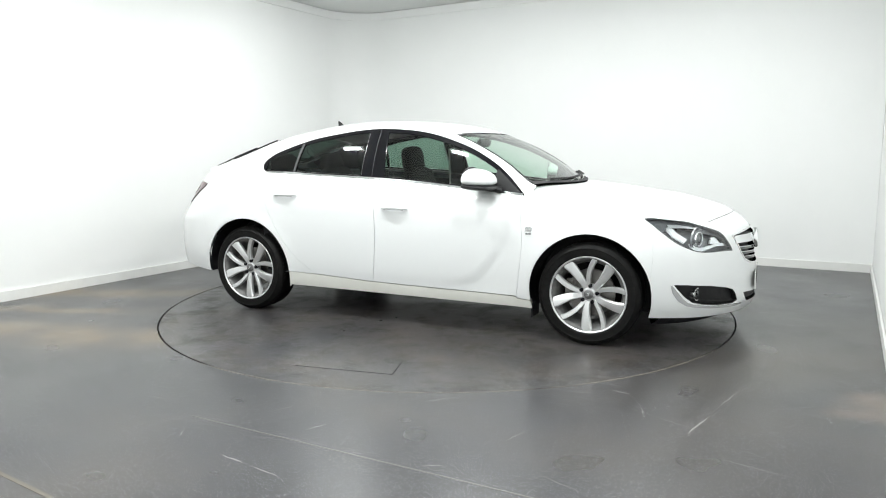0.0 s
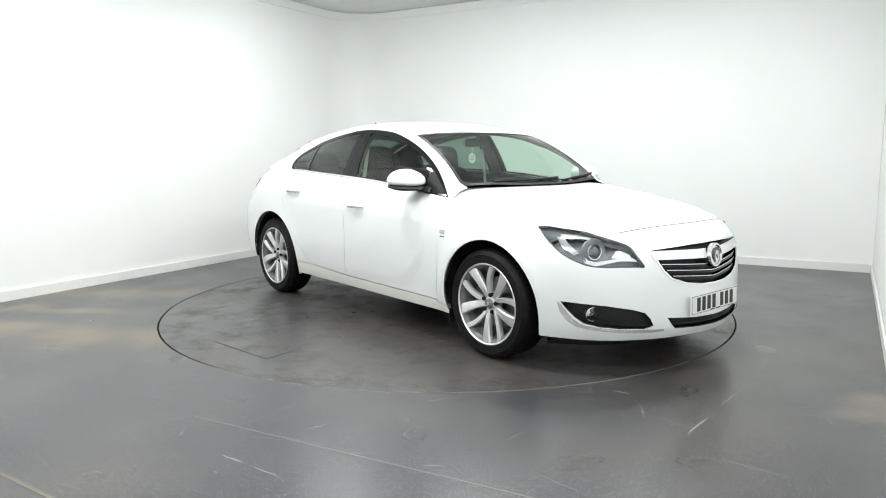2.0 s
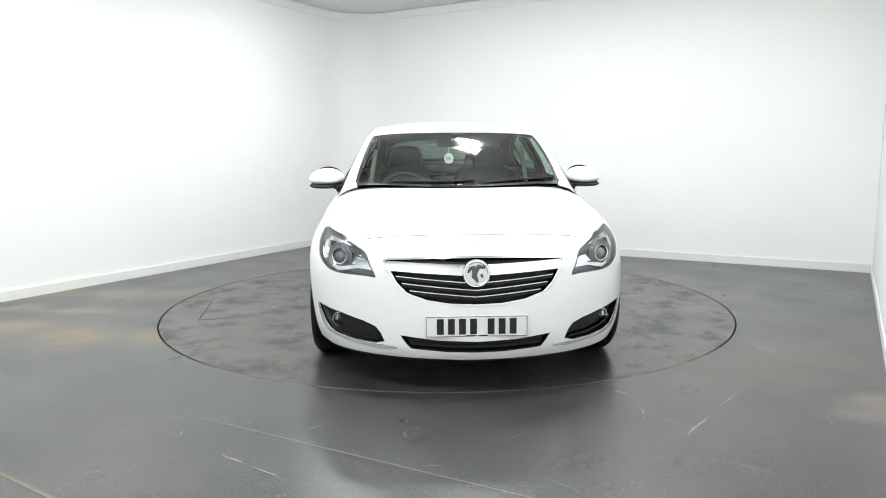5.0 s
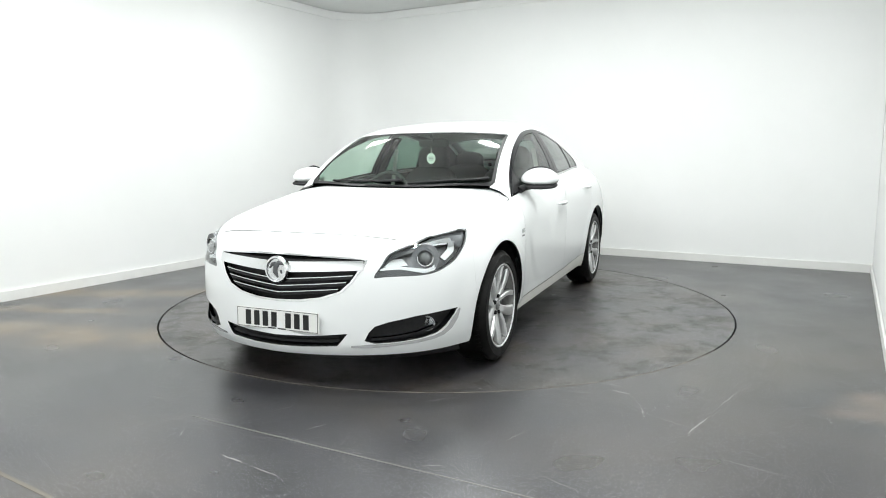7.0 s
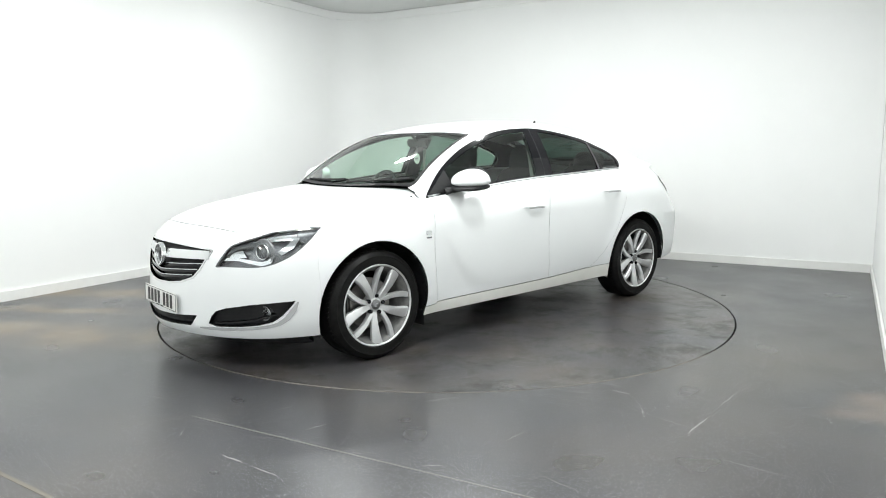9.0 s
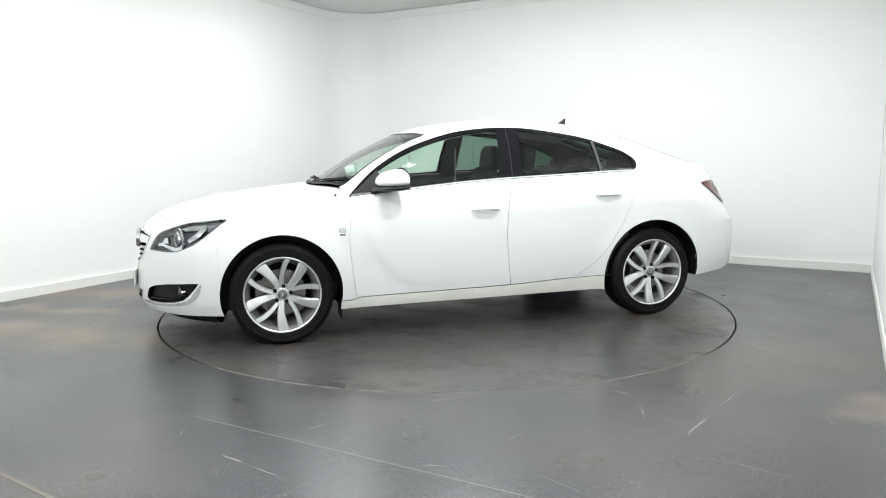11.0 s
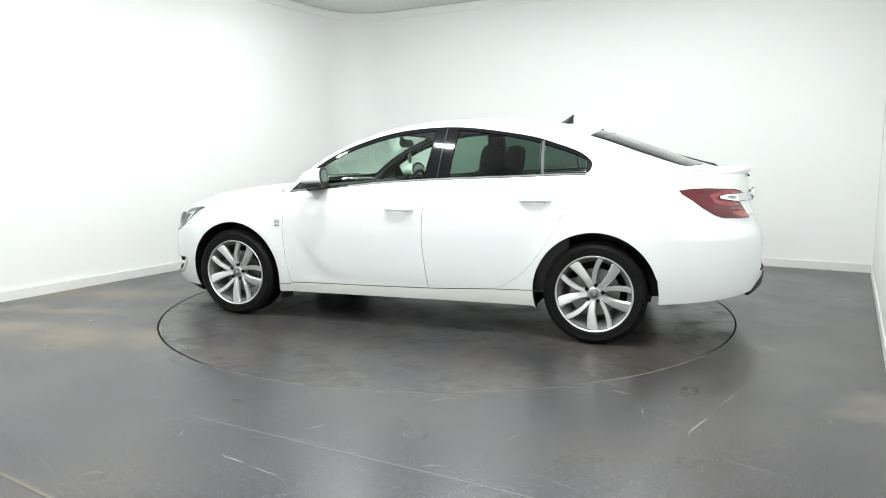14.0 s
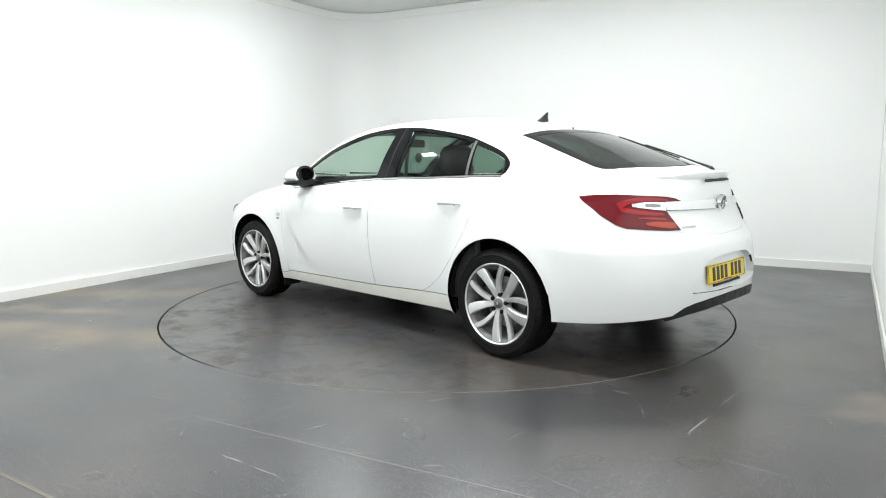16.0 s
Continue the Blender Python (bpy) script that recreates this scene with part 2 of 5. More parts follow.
def bez(pts, steps=8, closed=False):
    """A smooth line through points (Catmull-Rom)."""
    p = [np.array(a, float) for a in pts]
    n = len(p)
    out = []
    for i in range(n if closed else n - 1):
        if closed:
            a, b, c, d = p[i - 1], p[i], p[(i + 1) % n], p[(i + 2) % n]
        else:
            a, b, c, d = p[max(i - 1, 0)], p[i], p[i + 1], p[min(i + 2, n - 1)]
        for k in range(steps):
            t = k / steps
            out.append(tuple(0.5 * (2 * b + (c - a) * t + (2 * a - 5 * b + 4 * c - d) * t * t + (3 * b - a - 3 * c + d) * t ** 3)))
    if not closed:
        out.append(tuple(p[-1]))
    return out


def shrink(poly, d):
    """The outline drawn in by d."""
    area = sum(poly[i - 1][0] * poly[i][1] - poly[i][0] * poly[i - 1][1] for i in range(len(poly)))
    sgn = 1 if area > 0 else -1
    out = []
    n = len(poly)
    for i in range(n):
        a, b, c = np.array(poly[i - 1]), np.array(poly[i]), np.array(poly[(i + 1) % n])
        e1, e2 = b - a, c - b
        n1 = np.array((-e1[1], e1[0])) / max(np.hypot(*e1), 1e-9) * sgn
        n2 = np.array((-e2[1], e2[0])) / max(np.hypot(*e2), 1e-9) * sgn
        m = n1 + n2
        k = max(m @ m / 2, 0.35)
        out.append(tuple(b + m * d / k))
    return out


def clean(poly):
    out = []
    for p in poly:
        if not out or math.hypot(p[0] - out[-1][0], p[1] - out[-1][1]) > 1e-4:
            out.append(p)
    if math.hypot(out[0][0] - out[-1][0], out[0][1] - out[-1][1]) < 1e-4:
        out.pop()
    return out


def skin(name, poly, surf, mat, parent, label="", step=0.05, gap=0.0, thick=0.012, lift=0.0, normal=None, mirror=False, holes=(), step_b=None):
    """A panel: the outline poly in a surface's own two coordinates, cut into a fine grid, laid on the surface and given an edge.
    lift raises it along the normal; mirror builds it on the other side (y turned round)."""
    poly = clean(poly)
    if gap:
        poly = shrink(poly, gap)
    bm = bmesh.new()
    loops = [poly, *[clean(h) for h in holes]]
    edges = []
    for lp in loops:
        vs = [bm.verts.new((a, b, 0)) for a, b in lp]
        edges += [bm.edges.new((vs[i - 1], vs[i])) for i in range(len(vs))]
    bmesh.ops.triangle_fill(bm, use_beauty=True, use_dissolve=False, edges=edges)
    A = np.array([v.co[:2] for v in bm.verts])
    lo, hi = A.min(0), A.max(0)
    for ax, st in ((0, step), (1, step_b or step)):
        x = math.floor(lo[ax] / st + 1e-6) * st + st
        while x < hi[ax] - 1e-6:
            co, no = [0, 0, 0], [0, 0, 0]
            co[ax], no[ax] = x, 1
            bmesh.ops.bisect_plane(bm, geom=bm.verts[:] + bm.edges[:] + bm.faces[:], dist=1e-6, plane_co=co, plane_no=no)
            x += st
    bm.verts.index_update()
    flat = [v.co[:2] for v in bm.verts]
    faces = [[v.index for v in f.verts] for f in bm.faces]
    rim = []
    for e in bm.edges:
        if len(e.link_faces) == 1:
            f = e.link_faces[0]
            for lo_ in f.loops:
                if lo_.edge == e:
                    rim.append((lo_.vert.index, lo_.link_loop_next.vert.index))
    bm.free()

    def at(a, b):
        return np.array(surf(a, b), float)

    P, N = [], []
    for a, b in flat:
        p = at(a, b)
        if normal:
            nn = np.array(normal(a, b), float)
        else:
            h = 0.004
            nn = np.cross(at(a + h, b) - at(a - h, b), at(a, b + h) - at(a, b - h))
        L = np.linalg.norm(nn)
        nn = nn / L if L > 1e-12 else np.array((0, 0, 1.0))
        P.append(p)
        N.append(nn)
    P, N = np.array(P), np.array(N)
    mid = np.array((0.0, 0.0, 0.55))
    if ((P - mid) * N).sum() < 0:
        N = -N
    P = P + N * lift
    if mirror:
        P[:, 1] *= -1
        N[:, 1] *= -1
    verts, normals = [tuple(p) for p in P], [tuple(n) for n in N]
    # wind the faces along the normals
    f0 = []
    for f in faces:
        a, b, c = P[f[0]], P[f[1]], P[f[2]]
        fn = np.cross(b - a, c - a)
        f0.append(f if fn @ N[f[0]] >= 0 else f[::-1])
    out = f0
    for i, j in rim:
        d = P[j] - P[i]
        if np.linalg.norm(d) < 1e-9:
            continue
        sn = np.cross(d, N[i])
        sn = sn / max(np.linalg.norm(sn), 1e-12)
        k = len(verts)
        ni = N[i] * 0.35 + sn * 0.65
        verts += [tuple(P[i]), tuple(P[j]), tuple(P[j] - N[j] * thick), tuple(P[i] - N[i] * thick)]
        normals += [tuple(ni)] * 4
        out.append([k, k + 1, k + 2, k + 3])
    me = bpy.data.meshes.new(name)
    me.from_pydata(verts, [], out)
    me.materials.append(mat)
    for p in me.polygons:
        p.use_smooth = True
    me.normals_split_custom_set_from_vertices([tuple(Vector(n).normalized()) for n in normals])
    ob = new(name, me)
    ob.parent = parent
    return tagged(ob, label) if label else ob


# ---- the room ----
def room_piece(name, bm, mat, label, category):
    ob = part(name, bm, mat)
    ob.matrix_world = ROOM
    return tagged(ob, label, category, kind="structure")


CORNER_R = 0.60


def wall_line(inset=0.0):
    """The left and back walls with their rounded corner, as points in the room's plan."""
    r = CORNER_R - inset
    cx, cy = X0 + CORNER_R, Y1 - CORNER_R
    pts = [(X0 + inset, Y0)]
    pts += [(cx - r * math.cos(a), cy + r * math.sin(a)) for a in [math.pi / 2 * k / 14 for k in range(15)]]
    pts.append((X1, Y1 - inset))
    return pts


def strip(inner, outer, z0, z1):
    """A wall-like solid between two plan lines."""
    bm = bmesh.new()
    rows = []
    for (a, b), (c, d) in zip(inner, outer):
        rows.append([bm.verts.new(p) for p in ((a, b, z0), (a, b, z1), (c, d, z1), (c, d, z0))])
    for r, s in zip(rows, rows[1:]):
        for k in range(4):
            bm.faces.new((r[k], r[(k + 1) % 4], s[(k + 1) % 4], s[k]))
    bm.faces.new(rows[0])
    bm.faces.new(rows[-1])
    return bm


def build_room():
    ob = room_piece("wall_north", strip(wall_line(), wall_line(-0.15), 0, ZC + 0.1), WALL, "plain white painted walls meeting in a rounded corner", "wall")
    for p in ob.data.polygons:
        p.use_smooth = True
    ob.data.set_sharp_from_angle(angle=radians(30))
    room_piece("wall_east", box(0.15, Y1 - Y0 + 0.4, ZC + 0.1, pose(X1 + 0.077, (Y0 + Y1) / 2, ZC / 2 + 0.05)), WALL, "plain white painted side wall of the studio", "wall")
    room_piece("wall_south", box(X1 - X0 + 0.4, 0.15, ZC + 0.1, pose((X0 + X1) / 2, Y0 - 0.077, ZC / 2 + 0.05)), WALL, "plain white painted wall behind the viewer", "wall")
    room_piece("ceiling", box(X1 - X0 + 0.5, Y1 - Y0 + 0.5, 0.1, pose((X0 + X1) / 2, (Y0 + Y1) / 2, ZC + 0.053)), CEIL, "plain pale grey painted studio ceiling", "ceiling")
    room_piece("cornice", strip(wall_line(0.002), wall_line(0.022), ZC - 0.10, ZC - 0.002), WALL, "shallow white band along the top of the walls", "trim")
    # skirting boards with a rounded upper edge
    bm = strip(wall_line(0.002), wall_line(0.018), 0.0, 0.085)
    room_piece("baseboard", bm, TRIM, "white painted skirting board along the wall", "skirting")
    bm = box(0.016, Y1 - Y0, 0.085, pose(X1 - 0.010, (Y0 + Y1) / 2, 0.0425), 0.004)
    room_piece("baseboard_2", bm, TRIM, "white painted skirting board on the side wall", "skirting")

    # the floor, open where the turntable sits
    bm = bmesh.new()
    n = 128
    ring = [bm.verts.new(((TABLE_R + 0.007) * math.cos(2 * math.pi * k / n), (TABLE_R + 0.007) * math.sin(2 * math.pi * k / n), 0)) for k in range(n)]
    low = [bm.verts.new((v.co.x, v.co.y, -0.06)) for v in ring]
    outer = []
    for v in ring:
        dx, dy = v.co.x, v.co.y
        kx = ((X1 + 0.1) if dx > 0 else (X0 - 0.1)) / dx if abs(dx) > 1e-6 else 1e9
        ky = ((Y1 + 0.1) if dy > 0 else (Y0 - 0.1)) / dy if abs(dy) > 1e-6 else 1e9
        k = min(kx, ky)
        outer.append(bm.verts.new((dx * k, dy * k, 0)))
    for k in range(n):
        j = (k + 1) % n
        bm.faces.new((ring[k], ring[j], outer[j], outer[k]))
        bm.faces.new((ring[j], ring[k], low[k], low[j]))
    for cx, cy in ((X0 - 0.1, Y0 - 0.1), (X0 - 0.1, Y1 + 0.1), (X1 + 0.1, Y0 - 0.1), (X1 + 0.1, Y1 + 0.1)):
        c = bm.verts.new((cx, cy, 0))
        best = sorted(range(n), key=lambda k: (outer[k].co.x - cx) ** 2 + (outer[k].co.y - cy) ** 2)[:2]
        a, b = outer[best[0]], outer[best[1]]
        if abs(a.co.x - cx) < 1e-6 and abs(b.co.x - cx) < 1e-6 or abs(a.co.y - cy) < 1e-6 and abs(b.co.y - cy) < 1e-6:
            i = best[0]
            b = outer[(i + 1) % n] if outer[(i + 1) % n] != b else outer[i - 1]
        bm.faces.new((a, c, b))
    floor = room_piece("floor", bm, FLOOR, "dark grey speckled vinyl floor with scuffs and stains", "floor")
    marks = (((1.852, -1.499), (1.961, -1.518), 0.012), ((2.318, -1.908), (2.36, -1.66), 0.010), ((2.39, -1.47), (2.426, -1.256), 0.006), ((2.034, -1.637), (2.10, -1.80), 0.005),
             ((0.795, -2.697), (0.839, -2.582), 0.006), ((0.66, -3.07), (0.80, -3.085), 0.010), ((0.85, -3.09), (1.014, -3.105), 0.006), ((0.50, -2.60), (0.54, -2.48), 0.005),
             ((1.78, -1.40), (1.90, -1.43), 0.004), ((1.64, -2.364), (1.68, -2.2), 0.004), ((1.35, -3.25), (1.52, -3.28), 0.004), ((2.45, -2.1), (2.75, -2.15), 0.004),
             ((1.70, -1.62), (1.78, -1.58), 0.010), ((2.02, -1.72), (2.40, -1.86), 0.004), ((1.10, -2.10), (1.16, -2.02), 0.006), ((1.45, -2.75), (1.52, -2.71), 0.007),
             ((0.30, -2.95), (0.36, -3.05), 0.005), ((-0.2, -2.75), (-0.1, -2.72), 0.006), ((-1.4, -2.6), (-1.33, -2.62), 0.007), ((1.9, -2.6), (2.1, -2.66), 0.004), ((-2.6, -1.2), (-2.52, -1.16), 0.012))
    for (ax, ay), (bx, by), w in marks:
        d = math.hypot(bx - ax, by - ay)
        bm = bmesh.new()
        n = 7
        rows = []
        for k in range(n):
            t = k / (n - 1)
            h = w * 0.5 * math.sin(math.pi * (0.08 + 0.84 * t)) * random.uniform(0.5, 1.1)
            off = random.uniform(-0.004, 0.004)
            cx, cy = ax + (bx - ax) * t - (by - ay) / d * off, ay + (by - ay) * t + (bx - ax) / d * off
            nx, ny = -(by - ay) / d * h, (bx - ax) / d * h
            rows.append((bm.verts.new((cx + nx, cy + ny, 0.0006)), bm.verts.new((cx - nx, cy - ny, 0.0006))))
        for r, s in zip(rows, rows[1:]):
            bm.faces.new((r[0], s[0], s[1], r[1]))
        part("scuff", bm, SCUFF, floor)
    # pale strip added in the joint's front arc, standing in for the rim seen there
    bm = bmesh.new()
    rows = []
    for k in range(73):
        a = radians(228 + 92 * k / 72)
        thin = min(1.0, k / 10, (72 - k) / 10)
        mid = TABLE_R + 0.0005
        rows.append([bm.verts.new((r * math.cos(a), r * math.sin(a), -0.0015)) for r in (mid - 0.0075 * thin - 1e-4, mid + 0.0065 * thin + 1e-4)])
    for r, q in zip(rows, rows[1:]):
        bm.faces.new((r[0], q[0], q[1], r[1]))
    pale_arc = part("joint_front_strip", bm, JOINT_PALE, floor, "pale strip added in the joint's front arc")
    pale_arc.matrix_parent_inverse = ROOM.inverted()
    # welded seams between the vinyl sheets
    for (ax, ay), (bx, by), w, mat in (((-3.30, -3.45), (0.40, -3.64), 0.018, SEAM), ((0.20, -2.827), (2.9, -2.755), 0.006, SEAM_FAINT)):
        d = math.hypot(bx - ax, by - ay)
        part("vinyl_seam", box(d, w, 0.0016, pose((ax + bx) / 2, (ay + by) / 2, 0.0006, 0, 0, math.degrees(math.atan2(by - ay, bx - ax)))), mat, floor, "welded vinyl seam")
    pit = box(2 * TABLE_R + 0.3, 2 * TABLE_R + 0.3, 0.02, pose(0, 0, -0.075))
    room_piece("floor_pit", pit, GAP, "dark pit beneath the turntable", "floor")
    # light panels in the ceiling
    proto = None
    for lx, ly, lw in LAMPS:
        m = ROOM @ pose(lx, ly, ZC)
        if proto is None:
            proto = new("ceiling_light")
            tagged(proto, "slim white rectangular LED panel on the ceiling", "ceiling light", "ceiling light panels")
            bm = bmesh.new()
            for sx, sy, px, py in ((0.40, 0.03, 0, 0.105), (0.40, 0.03, 0, -0.105), (0.03, 0.18, 0.185, 0), (0.03, 0.18, -0.185, 0)):
                box(sx, sy, 0.036, pose(px, py, -0.016), 0.004, bm)
            part("frame", bm, TRIM, proto)
            part("diffuser", box(0.34, 0.18, 0.012, pose(0, 0, -0.014)), PANEL, proto, "glowing white diffuser")
            proto.matrix_world = m
        else:
            copy_thing(proto, m)
    return floor


def build_turntable():
    table = new("turntable")
    tagged(table, "round floor-level turntable in dark speckled vinyl with hatch", "turntable")
    n = 160
    bm = bmesh.new()
    top = [bm.verts.new((TABLE_R * math.cos(2 * math.pi * k / n) - 0.006 * math.cos(2 * math.pi * k / n), (TABLE_R - 0.006) * math.sin(2 * math.pi * k / n), 0)) for k in range(n)]
    low = [bm.verts.new((v.co.x, v.co.y, -0.06)) for v in top]
    bm.faces.new(top)
    for k in range(n):
        bm.faces.new((top[k - 1], top[k], low[k], low[k - 1]))
    part("disc", bm, DISC, table)
    for (ax, ay), (bx, by) in (((-0.085, -1.975), (0.525, -1.895)), ((0.525, -1.895), (0.470, -1.690))):
        d = math.hypot(bx - ax, by - ay)
        part("hatch_joint", box(d, 0.007, 0.002, pose((ax + bx) / 2, (ay + by) / 2, 0.0005, 0, 0, math.degrees(math.atan2(by - ay, bx - ax)))), GAP, table, "dark joint of a floor hatch")
    return table


# ---- the car: its surfaces ----
def table_of(*pairs):
    xs, ys = [p[0] for p in pairs], [p[1] for p in pairs]
    if xs[0] > xs[-1]:
        xs, ys = xs[::-1], ys[::-1]
    n = len(xs)
    # a monotone-ish smooth curve through the pairs
    slope = [(ys[i + 1] - ys[i]) / (xs[i + 1] - xs[i]) for i in range(n - 1)]
    tang = [slope[0]] + [0.0 if slope[i - 1] * slope[i] <= 0 else 2 * slope[i - 1] * slope[i] / (slope[i - 1] + slope[i]) for i in range(1, n - 1)] + [slope[-1]]

    def f(x):
        if x <= xs[0]:
            return ys[0] + tang[0] * (x - xs[0])
        if x >= xs[-1]:
            return ys[-1] + tang[-1] * (x - xs[-1])
        i = 0
        while x > xs[i + 1]:
            i += 1
        h = xs[i + 1] - xs[i]
        t = (x - xs[i]) / h
        return ((2 * t ** 3 - 3 * t * t + 1) * ys[i] + (t ** 3 - 2 * t * t + t) * h * tang[i]
                + (-2 * t ** 3 + 3 * t * t) * ys[i + 1] + (t ** 3 - t * t) * h * tang[i + 1])
    return f


# half width of the lower body by height; ends of the body by height; shoulder line by length
WIDTH = table_of((0.15, 0.845), (0.22, 0.872), (0.30, 0.895), (0.45, 0.915), (0.60, 0.925), (0.75, 0.930), (0.90, 0.930), (1.1, 0.925))
NOSE = table_of((0.15, 2.20), (0.20, 2.315), (0.28, 2.345), (0.45, 2.335), (0.55, 2.325), (0.65, 2.31), (0.72, 2.285), (0.78, 2.235), (0.84, 2.12))
TAIL = table_of((0.18, -2.30), (0.25, -2.37), (0.35, -2.415), (0.50, -2.425), (0.60, -2.418), (0.70, -2.40), (0.80, -2.352), (0.95, -2.312), (1.05, -2.300), (1.13, -2.29))
SHOULDER = table_of((2.3, 0.762), (2.1, 0.783), (1.9, 0.808), (1.69, 0.836), (1.3, 0.892), (1.0, 0.940), (0.88, 0.958), (0.5, 0.993), (0.1, 1.031),
                    (-0.25, 1.053), (-0.8, 1.075), (-1.24, 1.092), (-1.6, 1.094), (-1.9, 1.085), (-2.1, 1.078), (-2.3, 1.07))
ROOF = table_of((1.30, 0.985), (1.10, 1.018), (1.0, 1.064), (0.82, 1.160), (0.59, 1.281), (0.375, 1.388), (0.138, 1.455), (-0.085, 1.481), (-0.307, 1.495), (-0.53, 1.498),
                (-0.75, 1.488), (-0.97, 1.460), (-1.19, 1.420), (-1.36, 1.378), (-1.64, 1.286), (-1.86, 1.205), (-2.06, 1.130), (-2.16, 1.108), (-2.33, 1.112))
HOOD = table_of((2.30, 0.735), (2.25, 0.770), (2.215, 0.798), (2.12, 0.846), (2.0, 0.885), (1.776, 0.938), (1.54, 0.968), (1.26, 0.994), (1.05, 1.012), (0.8, 1.02))
RAIL_Y = table_of((1.1, 0.80), (0.95, 0.770), (0.74, 0.725), (0.53, 0.685), (0.32, 0.648), (0.12, 0.62), (-0.08, 0.604), (-0.3, 0.593), (-0.6, 0.588), (-0.9, 0.582), (-1.27, 0.572),
                  (-1.6, 0.592), (-1.9, 0.632), (-2.1, 0.655), (-2.35, 0.67))
RAIL_Z = table_of((1.1, 0.945), (0.95, 0.988), (0.9, 1.026), (0.74, 1.155), (0.53, 1.275), (0.32, 1.360), (0.12, 1.413), (-0.08, 1.440), (-0.3, 1.450), (-0.53, 1.442), (-0.87, 1.405), (-1.07, 1.378), (-1.27, 1.342),
                  (-1.6, 1.232), (-1.9, 1.135), (-2.1, 1.082), (-2.3, 1.066))
FX, FN, FM = 1.3, 3.5, 1.75
RX = -1.4


def tail_round(z):
    """How square the tail is in plan: squarer low down."""
    t = min(max((0.97 - z) / 0.27, 0.0), 1.0)
    return 2.35 + 1.55 * t, 2.05 + 0.25 * t


def blade(x, z):
    """The hollow swept into the lower doors."""
    if not -1.0 < x < 0.95:
        return 0.0
    edge = 0.30 + 0.36 * max(0.0, (x - 0.33) / 0.48) ** 2.2
    t = min(max((edge + 0.07 - z) / 0.13, 0.0), 1.0)
    fade = min(1.0, (x + 1.0) / 0.5)
    fade *= min(1.0, (0.95 - x) / 0.22) ** 2
    low = min(max((z - 0.25) / 0.10, 0.0), 1.0)
    return 0.009 * t * t * (3 - 2 * t) * fade * low


def half_width(x, z):
    d = max(SHOULDER(x) - z, -0.02)
    inset = (0.105 if x < 1.0 else 0.095) + 0.058 * min(max((-0.35 - x) / 0.75, 0.0), 1.0)
    crease = 0.0028 * math.exp(-((z - (0.80 + 0.055 * (0.8 - x) / 2)) / 0.05) ** 2) if -1.9 < x < 1.0 else 0.0
    return WIDTH(z) - inset * math.exp(-d / 0.075) - blade(x, z) + crease


def side(x, z):
    w = half_width(x, z)
    if x > FX:
        u = min((x - FX) / (NOSE(z) - FX), 0.99999)
        w *= (1 - u ** FN) ** (1 / FM)
    elif x < RX:
        u = min((RX - x) / (RX - TAIL(z)), 0.99999)
        rn, rm = tail_round(z)
        w *= (1 - u ** rn) ** (1 / rm)
    # swelling round the wheels
    for hx in (1.3685, -1.3685):
        r = math.hypot(x - hx, z - 0.334)
        w += 0.012 * math.exp(-((r - 0.40) / 0.07) ** 2) * (1 if z < 0.9 else 0)
    return (x, w, z)


def front(a, z):
    """The nose, by the turn a round it (0 ahead, 1 at the side) and the height."""
    a = abs(a) * math.pi / 2
    u, v = max(math.cos(a), 1e-6) ** (2 / FN), max(math.sin(a), 1e-6) ** (2 / FM)
    x = FX + (NOSE(z) - FX) * u
    w = half_width(x, z) * v
    r = math.hypot(x - 1.3685, z - 0.334)
    return (x, w + 0.012 * math.exp(-((r - 0.40) / 0.07) ** 2), z)


def rear(a, z):
    a = abs(a) * math.pi / 2
    rn, rm = tail_round(z)
    u, v = max(math.cos(a), 1e-6) ** (2 / rn), max(math.sin(a), 1e-6) ** (2 / rm)
    x = RX - (RX - TAIL(z)) * u
    w = half_width(x, z) * v
    r = math.hypot(x + 1.3685, z - 0.334)
    return (x, w + 0.012 * math.exp(-((r - 0.40) / 0.07) ** 2), z)


def signed(surf):
    def f(a, z):
        x, y, zz = surf(a, z)
        return (x, math.copysign(y, a), zz) if abs(a) > 1e-9 else (x, 0.0, zz)
    return f


front_both, rear_both = signed(front), signed(rear)


def turn_of(surf, which, value, z):
    """The turn at which the nose or the tail has a given x or y at height z."""
    lo, hi = 0.0, 1.0
    for _ in range(40):
        mid = (lo + hi) / 2
        p = surf(mid, z)
        past = p[1] > abs(value) if which == "y" else abs(p[0]) < abs(value)
        lo, hi = (lo, mid) if past else (mid, hi)
    return math.copysign((lo + hi) / 2, value if which == "y" else 1)


def on(surf, which, pts):
    return [(turn_of(surf, which, v, z), z) for v, z in pts]


def top(x, y):
    """Roof, windscreen and rear window from above: from the middle line down to the roof rails."""
    s = min(abs(y) / RAIL_Y(x), 1.15)
    return (x, y, ROOF(x) - (ROOF(x) - RAIL_Z(x)) * (0.6 * s * s + 0.4 * s ** 4))


def hood(x, y):
    """The bonnet: from its middle line down to the shoulders."""
    e = max(side(x, SHOULDER(x))[1], 0.02)
    t = min(abs(y) / e, 1.0)
    h = HOOD(x)
    k = min(max((x - 1.0) / 0.6, 0.0), 1.0)
    return (x, y, h - (h - SHOULDER(x)) * (0.75 * t ** (5.5 - 3.3 * k) + 0.25 * t ** 6))


def rail(x):
    y = RAIL_Y(x)
    return y, top(x, y)[2]


